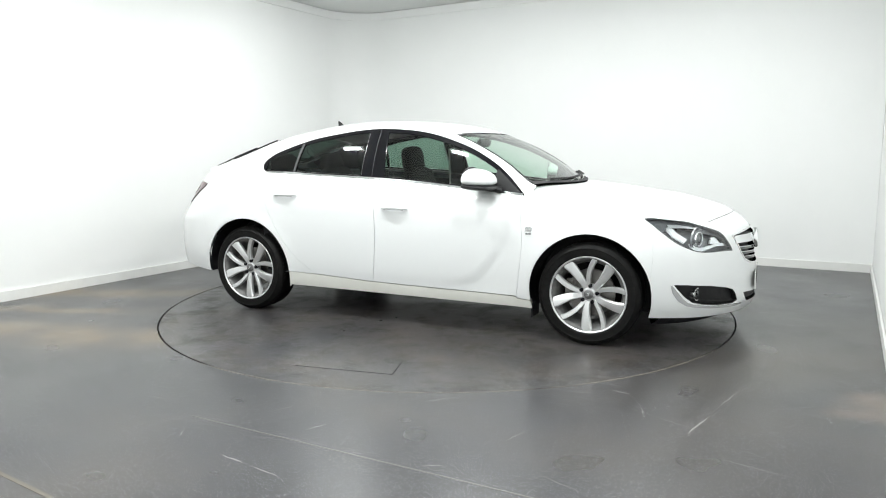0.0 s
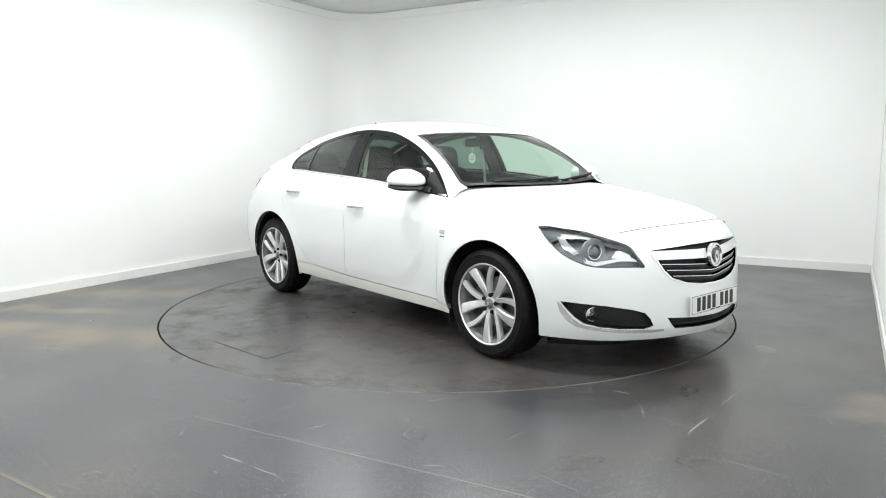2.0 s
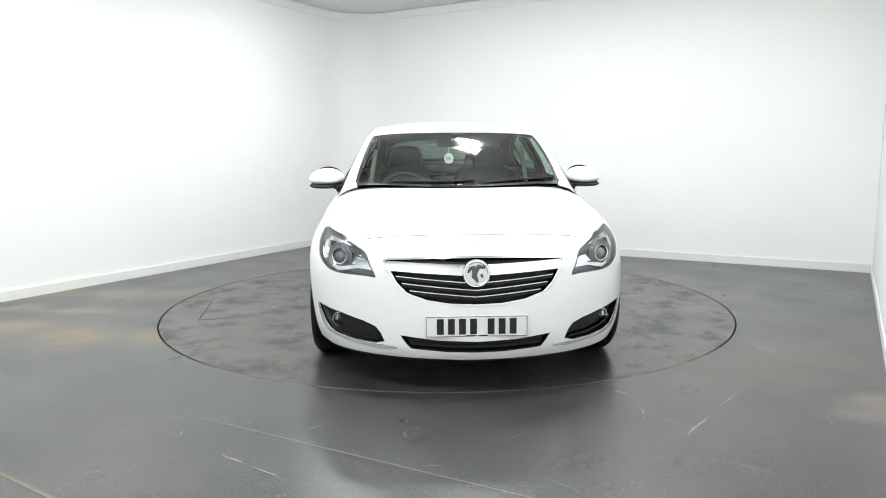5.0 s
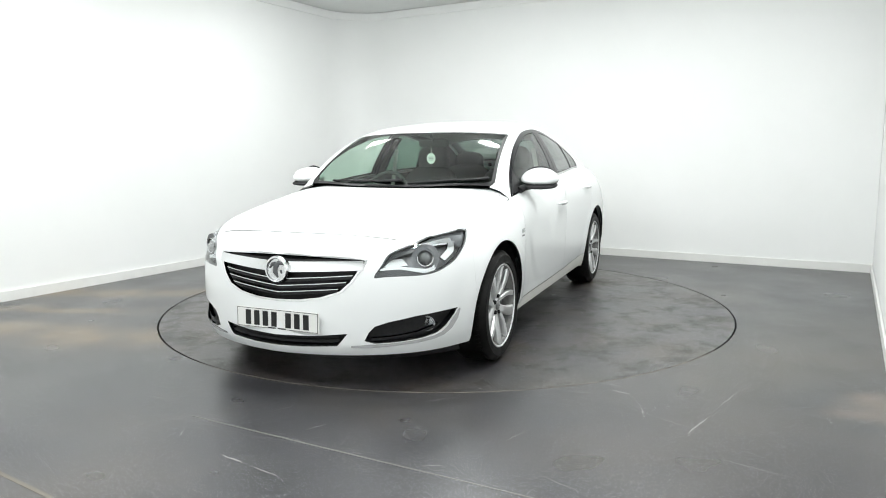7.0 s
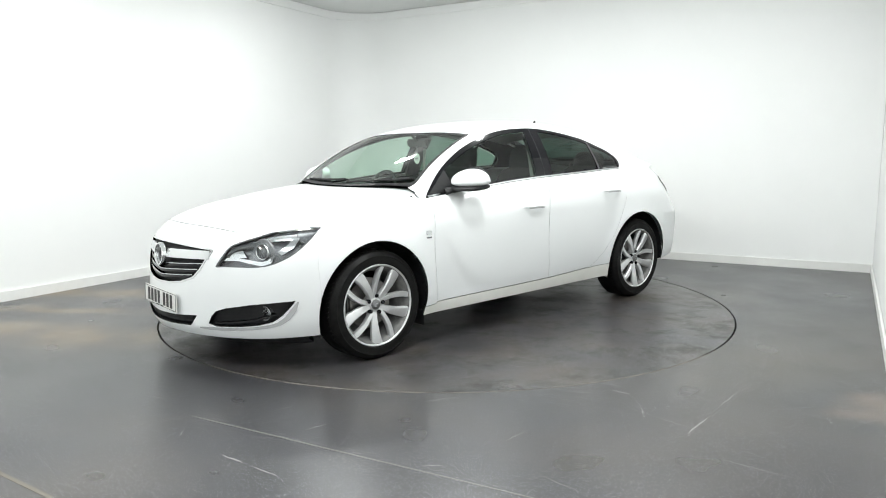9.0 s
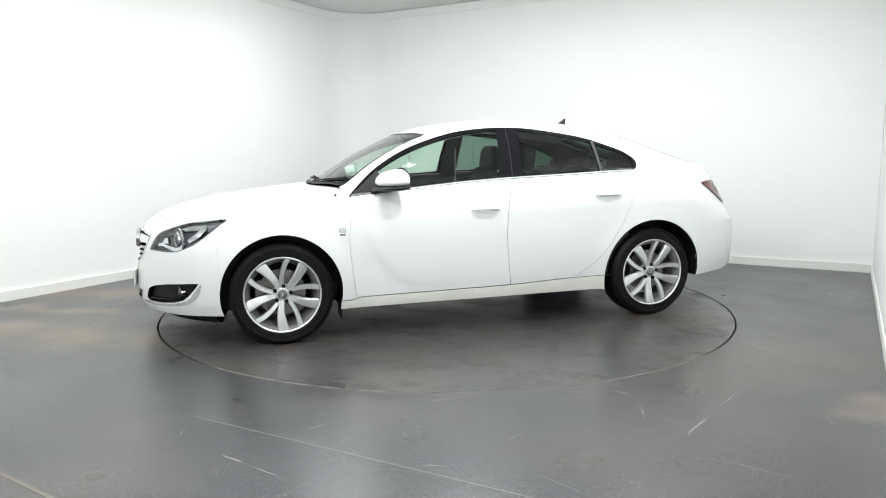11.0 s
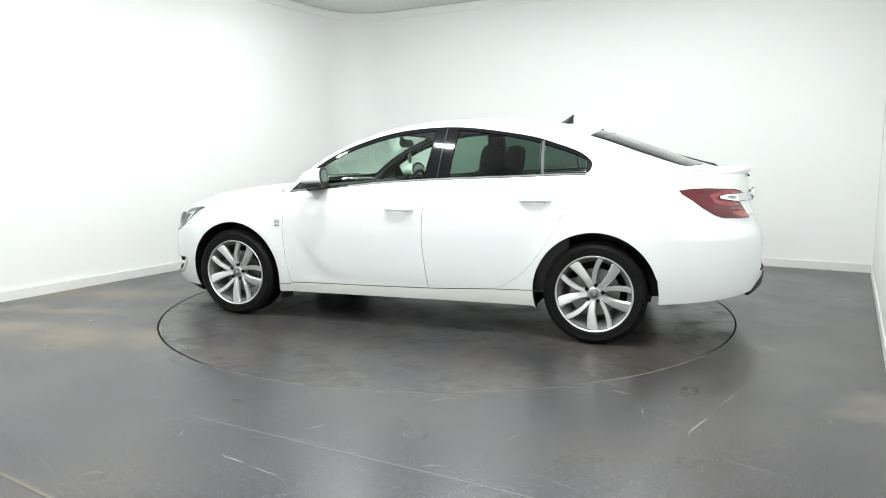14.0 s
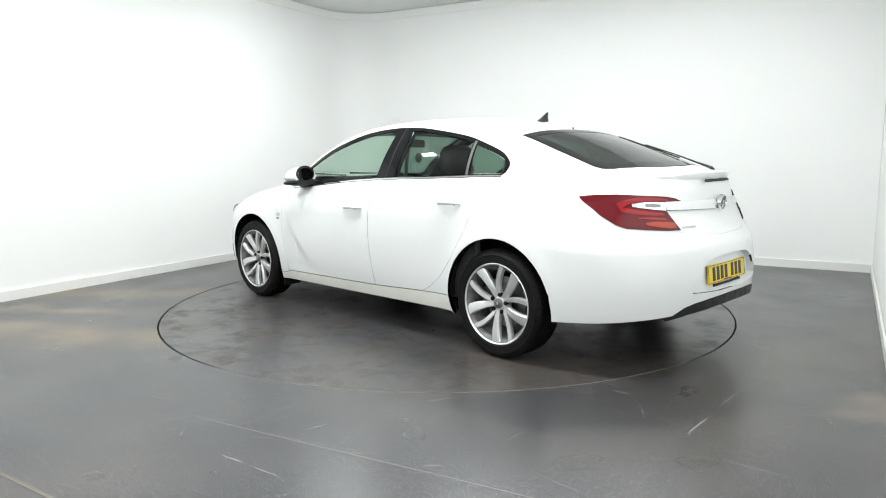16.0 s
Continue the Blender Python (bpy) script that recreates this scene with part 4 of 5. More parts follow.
def build_wheel(car, hx, sgn):
    R = 0.334
    prof = [(0.240, -0.105), (0.268, -0.116), (0.300, -0.114), (0.320, -0.102), (0.331, -0.086), (R, -0.05), (R, 0.05), (0.331, 0.086), (0.320, 0.102), (0.303, 0.1125),
            (0.300, 0.1165), (0.292, 0.1135), (0.275, 0.1185), (0.268, 0.1165), (0.258, 0.117), (0.244, 0.106)]
    bm = lathe(prof, 96)
    # tread grooves and blocks
    for k in range(72):
        a = 2 * math.pi * k / 72
        for y in (-0.066, 0.066):
            box(0.007, 0.036, 0.016, pose(0, 0, 0, 0, math.degrees(a), 0) @ pose(0, y, R - 0.0065, 0, 0, 22 if y > 0 else -22), 0.0, bm)
    wheel = part("wheel", lathe([(0.236, -0.10), (0.222, -0.095), (0.215, -0.05), (0.212, 0.05), (0.226, 0.090), (0.243, 0.102), (0.2495, 0.106), (0.2515, 0.111), (0.247, 0.1145),
                                 (0.240, 0.110), (0.232, 0.098), (0.222, 0.086), (0.206, 0.04), (0.206, -0.10)], 96), ALLOY, car, "silver multi-spoke alloy wheel", True)
    wheel.location = (hx, sgn * 0.806, R)
    wheel.rotation_euler = (0, 0, 0 if sgn > 0 else math.pi)
    # inner skin of the barrel: shade behind the spokes and brake dust in one grey
    part("rim_barrel", lathe([(0.2390, 0.1085), (0.2310, 0.0975), (0.2205, 0.0855), (0.2045, 0.04), (0.2045, -0.10), (0.2035, -0.10), (0.2035, 0.04), (0.2190, 0.0855)], 64), SHADED_DUSTY, wheel, "dusty inner barrel of the rim, shade in its grey", True)
    part("tyre", bm, RUBBER, wheel, "black rubber tyre with treaded shoulder", True)
    part("hub", lathe([(0.0, 0.080), (0.034, 0.080), (0.040, 0.076), (0.060, 0.068), (0.066, 0.055), (0.066, 0.035), (0.0, 0.035)], 40), ALLOY, wheel, "", True)
    part("brake_disc", lathe([(0.0, 0.01), (0.155, 0.01), (0.155, -0.015), (0.0, -0.015)], 48), STEEL, wheel, "grey steel brake disc")
    part("brake_caliper", box(0.07, 0.05, 0.13, pose(0.135, 0.012, 0.02), 0.012), STEEL, wheel, "grey brake caliper")
    part("centre_cap", lathe([(0.0, 0.091), (0.024, 0.090), (0.030, 0.087), (0.032, 0.078), (0.0, 0.078)], 32), CAP, wheel, "round grey centre cap", True)
    bm = tube([(-0.012, 0.0915, 0.010), (0.004, 0.0915, 0.008), (-0.004, 0.0915, -0.006), (0.012, 0.0915, -0.010)], 0.003, 6)
    part("cap_emblem", bm, CHROME, wheel, "chrome emblem on the cap")
    spokes = []
    for k in range(5):
        base = radians(72 * k - 90)
        for off, sweep, w0, w1 in ((4.0, -0.15, 0.040, 0.076), (-33.0, 0.28, 0.028, 0.040)):
            part("spoke", spoke(base + radians(off), sweep, w0, w1), ALLOY, wheel, "", True)
        a = base + radians(-27)
        bolt = lathe([(0.0, 0.090), (0.009, 0.090), (0.0125, 0.086), (0.0125, 0.06), (0.0, 0.06)], 10)
        bmesh.ops.translate(bolt, vec=(0.054 * math.cos(a), 0, 0.054 * math.sin(a)), verts=bolt.verts)
        part("wheel_bolt", bolt, BLACK, wheel, "dark steel wheel bolt", True)
    # the liner of the wheel arch
    r = (ARCH_F if hx > 0 else ARCH_R) + 0.006
    bm = bmesh.new()
    rows = []
    for k in range(25):
        a = radians((-22 if hx > 0 else -16) + (220 if hx > 0 else 203) * k / 24)
        px, pz = hx + r * math.cos(a), R + r * math.sin(a)
        rows.append([bm.verts.new((px, sgn * y, pz)) for y in (min(0.893, side(px, max(pz, 0.22))[1] - 0.006), 0.60)])
    for p, q in zip(rows, rows[1:]):
        bm.faces.new((p[0], p[1], q[1], q[0]))
    bm.faces.new([p[1] for p in rows])
    part("arch_liner", bm, PLASTIC, car, "black plastic wheel arch liner")


def ribbon(name, path, half, surf, mat, parent, label="", lift=0.006, thick=0.01, mirror=False, step=0.05):
    """A band of even width along a path on a surface."""
    p = [np.array(q, float) for q in path]
    left, right = [], []
    for i, q in enumerate(p):
        d = p[min(i + 1, len(p) - 1)] - p[max(i - 1, 0)]
        d = d * np.array((1.0, 1.0))
        n = np.array((-d[1], d[0])) / max(np.hypot(*d), 1e-9)
        h = half[i] if isinstance(half, (list, tuple)) else half
        left.append(tuple(q + n * h))
        right.append(tuple(q - n * h))
    return skin(name, left + right[::-1], surf, mat, parent, label, step=step, lift=lift, thick=thick, mirror=mirror)


def text_bars(name, parent, mat, x, yc, z, width, height, facing):
    """Seven plain upright bars in place of characters."""
    pitch = width / 7.6
    for k in range(7):
        y = yc + facing * ((k - 3.0) * pitch + (0.3 * pitch if k > 3 else -0.3 * pitch))
        part(name, box(0.002, pitch * 0.62, height, pose(x, y, z)), mat, parent)


def number_plate(parent, x, z, mat, facing, lean, label):
    plate = part("number_plate", box(0.008, 0.52, 0.111, None, 0.003), mat, parent, label)
    plate.matrix_world = pose(x, 0, z, 0, lean, 0)
    bm = bmesh.new()
    for sy, sz, py, pz in ((0.508, 0.0022, 0, 0.0495), (0.508, 0.0022, 0, -0.0495), (0.0022, 0.099, 0.253, 0), (0.0022, 0.099, -0.253, 0)):
        box(0.002, sy, sz, pose(facing * 0.0045, py, pz), 0, bm)
    part("plate_border", bm, PLASTIC, plate)
    text_bars("plate_bar", plate, INK, facing * 0.0048, 0.0, 0.0, 0.42, 0.079, facing)
    part("plate_mark", box(0.002, 0.11, 0.006, pose(facing * 0.0046, 0, -0.0465)), INK, plate)
    return plate


def emblem(parent, m, radius):
    """A round chrome badge with a plain winged shape."""
    ring = part("emblem", lathe([(radius * 0.78, 0.004), (radius * 0.84, 0.012), (radius * 0.94, 0.012), (radius, 0.006), (radius, -0.012), (radius * 0.78, -0.012)], 48, "X", True), CHROME, parent, "round chrome badge", True)
    ring.matrix_world = m
    part("emblem_field", lathe([(0.0, 0.0), (radius * 0.8, 0.0), (radius * 0.8, -0.008), (0.0, -0.008)], 40, "X"), SATIN, ring, "silver badge field")
    r = radius
    bm = bmesh.new()
    for pts, rad in (([(0.004, 0.62, 0.42), (0.004, 0.2, 0.50), (0.004, -0.1, 0.20), (0.004, -0.15, -0.2), (0.004, 0.1, -0.62)], (0.10, 0.16, 0.24, 0.22, 0.08)),
                     ([(0.004, -0.1, 0.40), (0.004, -0.42, 0.36), (0.004, -0.62, 0.05)], (0.16, 0.14, 0.05)), ([(0.004, 0.35, -0.05), (0.004, 0.45, -0.3)], (0.10, 0.06))):
        b = tube([(x, y * r, z * r) for x, y, z in pts], [q * r for q in rad], 8)
        bmesh.ops.scale(b, vec=(0.35, 1, 1), verts=b.verts)
        me = bpy.data.meshes.new("piece")
        b.to_mesh(me)
        b.free()
        bm.from_mesh(me)
        bpy.data.meshes.remove(me)
    part("emblem_figure", bm, BEZEL, ring, "dark winged figure", True)
    return ring


def build_nose(car):
    # grille
    grille = skin("grille", both(GRILLE), front_both, PLASTIC, car, "black grille with chrome bar", step=0.03, lift=-0.045, thick=-0.045)
    rim = both(GRILLE)
    skin("grille_surround", rim, front_both, CHROME, grille, "thin chrome grille surround", step=0.04, lift=0.002, thick=0.02, holes=(shrink(clean(rim), 0.009),))
    for z0, dip, half in ((0.605, 0.028, 0.405), (0.570, 0.028, 0.375), (0.535, 0.026, 0.335)):
        path = [(turn_of(front, "y", y, z0), z0 - dip * (1 - (abs(y) / half)) + 0.012) if abs(y) > 1e-6 else (0.0, z0 - dip + 0.012) for y in np.linspace(-half, half, 25)]
        ribbon("grille_slat", path, 0.0085, front_both, BLACK, grille, "gloss black grille slat", lift=-0.008, thick=0.03)
        path = [(a, z + 0.0085) for a, z in path]
        ribbon("slat_edge", path, 0.0022, front_both, SATIN, grille, "bright slat edge", lift=-0.006, thick=0.006)
    path = [(turn_of(front, "y", y, 0.68) if abs(y) > 1e-6 else 0.0, 0.676 - 0.016 * (1 - abs(y) / 0.455)) for y in np.linspace(-0.452, 0.452, 31)]
    w = [0.027 - 0.004 * abs(k - 15) / 15 for k in range(31)]
    ribbon("grille_bar", path, w, front_both, CHROME, grille, "broad chrome grille bar", lift=0.004, thick=0.03)
    path = [(a, z + 0.034) for a, z in path[2:-2]]
    ribbon("grille_slat", path, 0.006, front_both, PLASTIC, grille, "", lift=-0.012, thick=0.02)
    emblem(car, pose(2.322, 0, 0.648, 0, -4, 0), 0.070)
    number_plate(car, 2.336, 0.383, PLATE_W, 1, -2, "white front number plate with plain dark bars")
    low = skin("lower_grille", both(LOWER), front_both, PLASTIC, car, "black lower intake", step=0.03, lift=-0.04, thick=-0.04)
    for z0 in (0.300, 0.275):
        path = [(turn_of(front, "y", y, z0) if abs(y) > 1e-6 else 0.0, z0 + 0.012 * (abs(y) / 0.36) ** 2) for y in np.linspace(-0.34, 0.34, 17)]
        ribbon("intake_slat", path, 0.007, front_both, PLASTIC, low, lift=-0.012, thick=0.02)
    # lip below the bumper
    path = [(a, 0.180) for a in np.linspace(-0.80, 0.80, 45)]
    ribbon("front_lip", path, 0.034, front_both, PLASTIC, car, "black lower lip", lift=-0.012, thick=0.10)
    for m in (False, True):
        lamp = skin("headlight", HEAD, front, LAMP_GREY, car, "clear headlamp with projector and chrome strips", mirror=m, step=0.03, lift=-0.060, thick=-0.060)
        skin("lens", shrink(clean(HEAD), 0.0015), front, LENS, lamp, "clear lens", mirror=m, lift=0.001, thick=0.004)
        skin("lamp_rim", HEAD, front, BEZEL, lamp, "dark rim", mirror=m, lift=-0.002, thick=0.02, holes=(shrink(clean(HEAD), 0.006),))
        upper = shrink(clean(HEAD[:19] + on(front, "y", [(0.60, 0.715), (0.66, 0.735)]) + on(front, "x", [(1.98, 0.775), (1.86, 0.79), (1.80, 0.74), (1.74, 0.79)])), 0.006)
        skin("bezel", upper, front, BEZEL, lamp, "dark grey bezel", mirror=m, lift=-0.022, thick=0.03)
        drl = on(front, "x", [(1.945, 0.695), (1.885, 0.735), (1.835, 0.785)])
        ribbon("light_strip", drl, [0.014, 0.017, 0.014], front, SHINE, lamp, "bright daytime light strip", mirror=m, lift=-0.016, thick=0.02)
        drl = on(front, "x", [(1.835, 0.790), (1.90, 0.788), (1.97, 0.778), (2.035, 0.765)])
        ribbon("light_strip", drl, [0.012, 0.009, 0.006, 0.003], front, SHINE, lamp, "bright daytime light strip", mirror=m, lift=-0.016, thick=0.02)
        low = on(front, "x", [(1.975, 0.680), (2.00, 0.648), (2.035, 0.637), (2.075, 0.648)]) + on(front, "y", [(0.62, 0.662), (0.56, 0.660), (0.530, 0.652)])
        ribbon("light_strip", low, [0.006, 0.011, 0.012, 0.010, 0.008, 0.009, 0.004], front, SHINE, lamp, "bright lower strip", mirror=m, lift=-0.02, thick=0.02)
        box_ = on(front, "y", [(0.655, 0.675), (0.62, 0.715), (0.575, 0.708), (0.548, 0.672), (0.60, 0.668)])
        skin("indicator", box_, front, SHINE, lamp, "bright indicator reflector", mirror=m, lift=-0.030, thick=0.02)
        s_ = -1 if m else 1
        c = pose(2.000, s_ * 0.705, 0.700, 0, 0, s_ * 22)
        ring = part("projector_ring", lathe([(0.036, 0.0), (0.039, 0.012), (0.043, 0.013), (0.046, 0.006), (0.046, -0.02), (0.036, -0.02)], 40, "X", True), SHINE, lamp, "chrome projector ring", True)
        ring.matrix_world = c
        ball = part("projector", lathe([(0.0, 0.020), (0.014, 0.018), (0.026, 0.011), (0.034, 0.0), (0.036, -0.012), (0.0, -0.014)], 32, "X"), PROJECTOR, lamp, "grey glass projector lens", True)
        ball.matrix_world = c
        cup = part("projector_cup", lathe([(0.072, 0.0), (0.047, -0.010), (0.046, -0.02), (0.074, -0.01)], 40, "X", True), LAMP_GREY, lamp, "", True)
        cup.matrix_world = c
        # fog lamp in its dark pocket, with the bright strip round it
        fog = skin("fog_pocket", FOG, front, PLASTIC, car, "black fog lamp surround", mirror=m, step=0.03, lift=-0.035, thick=-0.035)
        blade_ = on(front, "y", [(0.78, 0.345), (0.70, 0.312), (0.60, 0.298), (0.50, 0.292)])
        ribbon("pocket_ledge", blade_, 0.006, front, PLASTIC, fog, mirror=m, lift=-0.012, thick=0.02)
        c = pose(2.005, s_ * 0.715, 0.353, 0, 0, s_ * 25)
        f = part("fog_lamp", lathe([(0.0, 0.0), (0.030, -0.002), (0.036, 0.010), (0.040, 0.010), (0.042, -0.02), (0.0, -0.03)], 32, "X"), SHINE, fog, "round fog lamp", True)
        f.matrix_world = c
        g = part("lens", lathe([(0.0, 0.014), (0.022, 0.012), (0.036, 0.006), (0.036, 0.004), (0.0, 0.012)], 24, "X"), LENS, fog, "", True)
        g.matrix_world = c
        bulb = part("bulb", lathe([(0.0, 0.010), (0.010, 0.006), (0.012, -0.004), (0.0, -0.004)], 16, "X"), BLACK, fog, "", True)
        bulb.matrix_world = c
        tr = on(front, "x", [(1.872, 0.418), (1.895, 0.370), (1.925, 0.325), (1.962, 0.296)]) + on(front, "y", [(0.755, 0.282), (0.69, 0.271), (0.57, 0.262), (0.48, 0.258), (0.40, 0.257)])
        ribbon("bumper_strip", tr, [0.003, 0.012, 0.013, 0.011, 0.009, 0.008, 0.008, 0.009, 0.003], front, BRIGHT_TRIM, car, "bright silver strip below fog lamp", mirror=m, lift=0.003, thick=0.01)


def build_tail(car):
    for m in (False, True):
        lamp = skin("tail_light", TAIL_LAMP, rear, RED, car, "wraparound red tail lamp", mirror=m, lift=0.007, thick=0.014, step=0.02)
        c1 = on(rear, "y", [(0.44, 0.972), (0.52, 0.978), (0.60, 0.976)]) + on(rear, "x", [(-2.07, 0.962), (-2.055, 0.945), (-2.07, 0.925)]) + on(rear, "y", [(0.63, 0.910), (0.56, 0.900), (0.50, 0.897)])
        ribbon("light_guide", c1, [0.005, 0.010, 0.012, 0.014, 0.015, 0.013, 0.011, 0.009, 0.006], rear, BRIGHT_RED, lamp, "bright red light guide", mirror=m, lift=0.0095, thick=0.003, step=0.02)
        c2 = on(rear, "y", [(0.62, 0.850), (0.56, 0.845), (0.50, 0.838), (0.455, 0.835)])
        ribbon("indicator", c2, [0.006, 0.015, 0.018, 0.014], rear, AMBER, lamp, "orange-red indicator", mirror=m, lift=0.0085, thick=0.003, step=0.02)
        c2 = on(rear, "y", [(0.64, 0.880), (0.57, 0.875), (0.50, 0.868)])
        ribbon("light_guide", c2, [0.003, 0.006, 0.005], rear, BRIGHT_RED, lamp, "", mirror=m, lift=0.0095, thick=0.003, step=0.02)
        wb = on(rear, "y", [(0.635, 0.945), (0.58, 0.944), (0.52, 0.940), (0.47, 0.936)])
        rv = ribbon("reverse_light", wb, [0.008, 0.016, 0.021, 0.022], rear, SHINE, lamp, "clear reversing lamp", mirror=m, lift=0.011, thick=0.006, step=0.02)
        wb = on(rear, "y", [(0.575, 0.944), (0.535, 0.942), (0.50, 0.940)])
        ribbon("reverse_bulb", wb, [0.006, 0.009, 0.006], rear, LAMP_GREY, lamp, "", mirror=m, lift=0.0125, thick=0.002, step=0.02)
    path = [(turn_of(rear, "y", y, 0.936) if abs(y) > 1e-6 else 0.0, 0.938 + 0.002 * abs(y)) for y in np.linspace(-0.468, 0.468, 33)]
    ribbon("tailgate_bar", path, [0.022 + 0.007 * (1 - abs(k - 16) / 16) for k in range(33)], rear_both, SATIN, car, "broad satin chrome tailgate bar", lift=0.010, thick=0.014)
    e = emblem(car, pose(-2.334, 0, 0.944, 0, 8, 180), 0.047)
    plate = number_plate(car, -2.381, 0.542, PLATE_Y, -1, 6, "yellow rear number plate with plain dark bars")
    part("plate_holder", box(0.012, 0.36, 0.014, pose(0.002, 0, -0.066)), PLASTIC, plate)
    # spoiler lip across the tailgate
    bm = bmesh.new()
    rows = []
    for y in np.linspace(-0.54, 0.54, 27):
        f = (1 - (abs(y) / 0.54) ** 3)
        xe = tail_edge(y)
        zt = top(xe + 0.20, y)[2]
        z1 = top(xe + 0.02, y)[2] + 0.018 * f - 0.002
        pts = [(xe + 0.20, zt + 0.001), (xe + 0.10, (zt + z1) / 2 + 0.004 * f), (xe + 0.01, z1), (xe - 0.020 * f, z1 - 0.001), (xe - 0.022 * f, z1 - 0.008), (xe + 0.006 - 0.008 * f, z1 - 0.040 * f - 0.010), (xe + 0.03, z1 - 0.065 * f - 0.012)]
        rows.append([bm.verts.new((px, y, pz - 0.014 * (1 - f))) for px, pz in pts])
    for p, q in zip(rows, rows[1:]):
        for k in range(len(p) - 1):
            bm.faces.new((p[k], p[k + 1], q[k + 1], q[k]))
    part("spoiler", bm, PAINT, car, "white spoiler lip", True)
    slit = part("brake_light", box(0.006, 0.32, 0.018, pose(-2.299, 0, 1.074, 0, 28, 0), 0.003), PLASTIC, car, "slim dark high-level brake light")
    # unreadable lettering beneath the bar
    for k in range(8):
        y = 0.41 - 0.014 * k
        a = turn_of(rear, "y", y, 0.825)
        p = rear(a, 0.825)
        part("badge_bar", box(0.003, 0.010, 0.011, pose(p[0] - 0.003, p[1], p[2], 0, 0, -28)), SATIN, car)
    # rear wiper, parked along the offside edge of the glass
    def over(x, y, up):
        return (x, y, top(x, y)[2] + up)
    arm = [over(-2.095, -0.39, 0.024), over(-1.98, -0.43, 0.024), over(-1.80, -0.485, 0.022), over(-1.54, -0.535, 0.018)]
    wiper = part("rear_wiper", tube(arm, [0.010, 0.006, 0.004, 0.006], 6), PLASTIC, car, "black rear wiper")
    part("wiper_blade", tube([over(x, -0.495 - 0.045 * (x + 1.82) / 0.5, 0.009) for x in np.linspace(-1.82, -1.32, 7)], 0.0055, 6), PLASTIC, wiper)
    part("wiper_pivot", lathe([(0.0, 0.034), (0.014, 0.032), (0.018, 0.022), (0.020, -0.02), (0.0, -0.02)], 16, "Z"), PLASTIC, wiper).location = over(-2.095, -0.39, -0.008)


def pillow(sx, sy, sz, m, e=0.55):
    """A softly rounded block."""
    bm = bmesh.new()
    bmesh.ops.create_uvsphere(bm, u_segments=24, v_segments=16, radius=1)
    for v in bm.verts:
        x, y, z = v.co
        v.co = [0.5 * s * math.copysign(abs(c) ** e, c) for s, c in zip((sx, sy, sz), (x, y, z))]
    bmesh.ops.transform(bm, matrix=m, verts=bm.verts)
    return bm


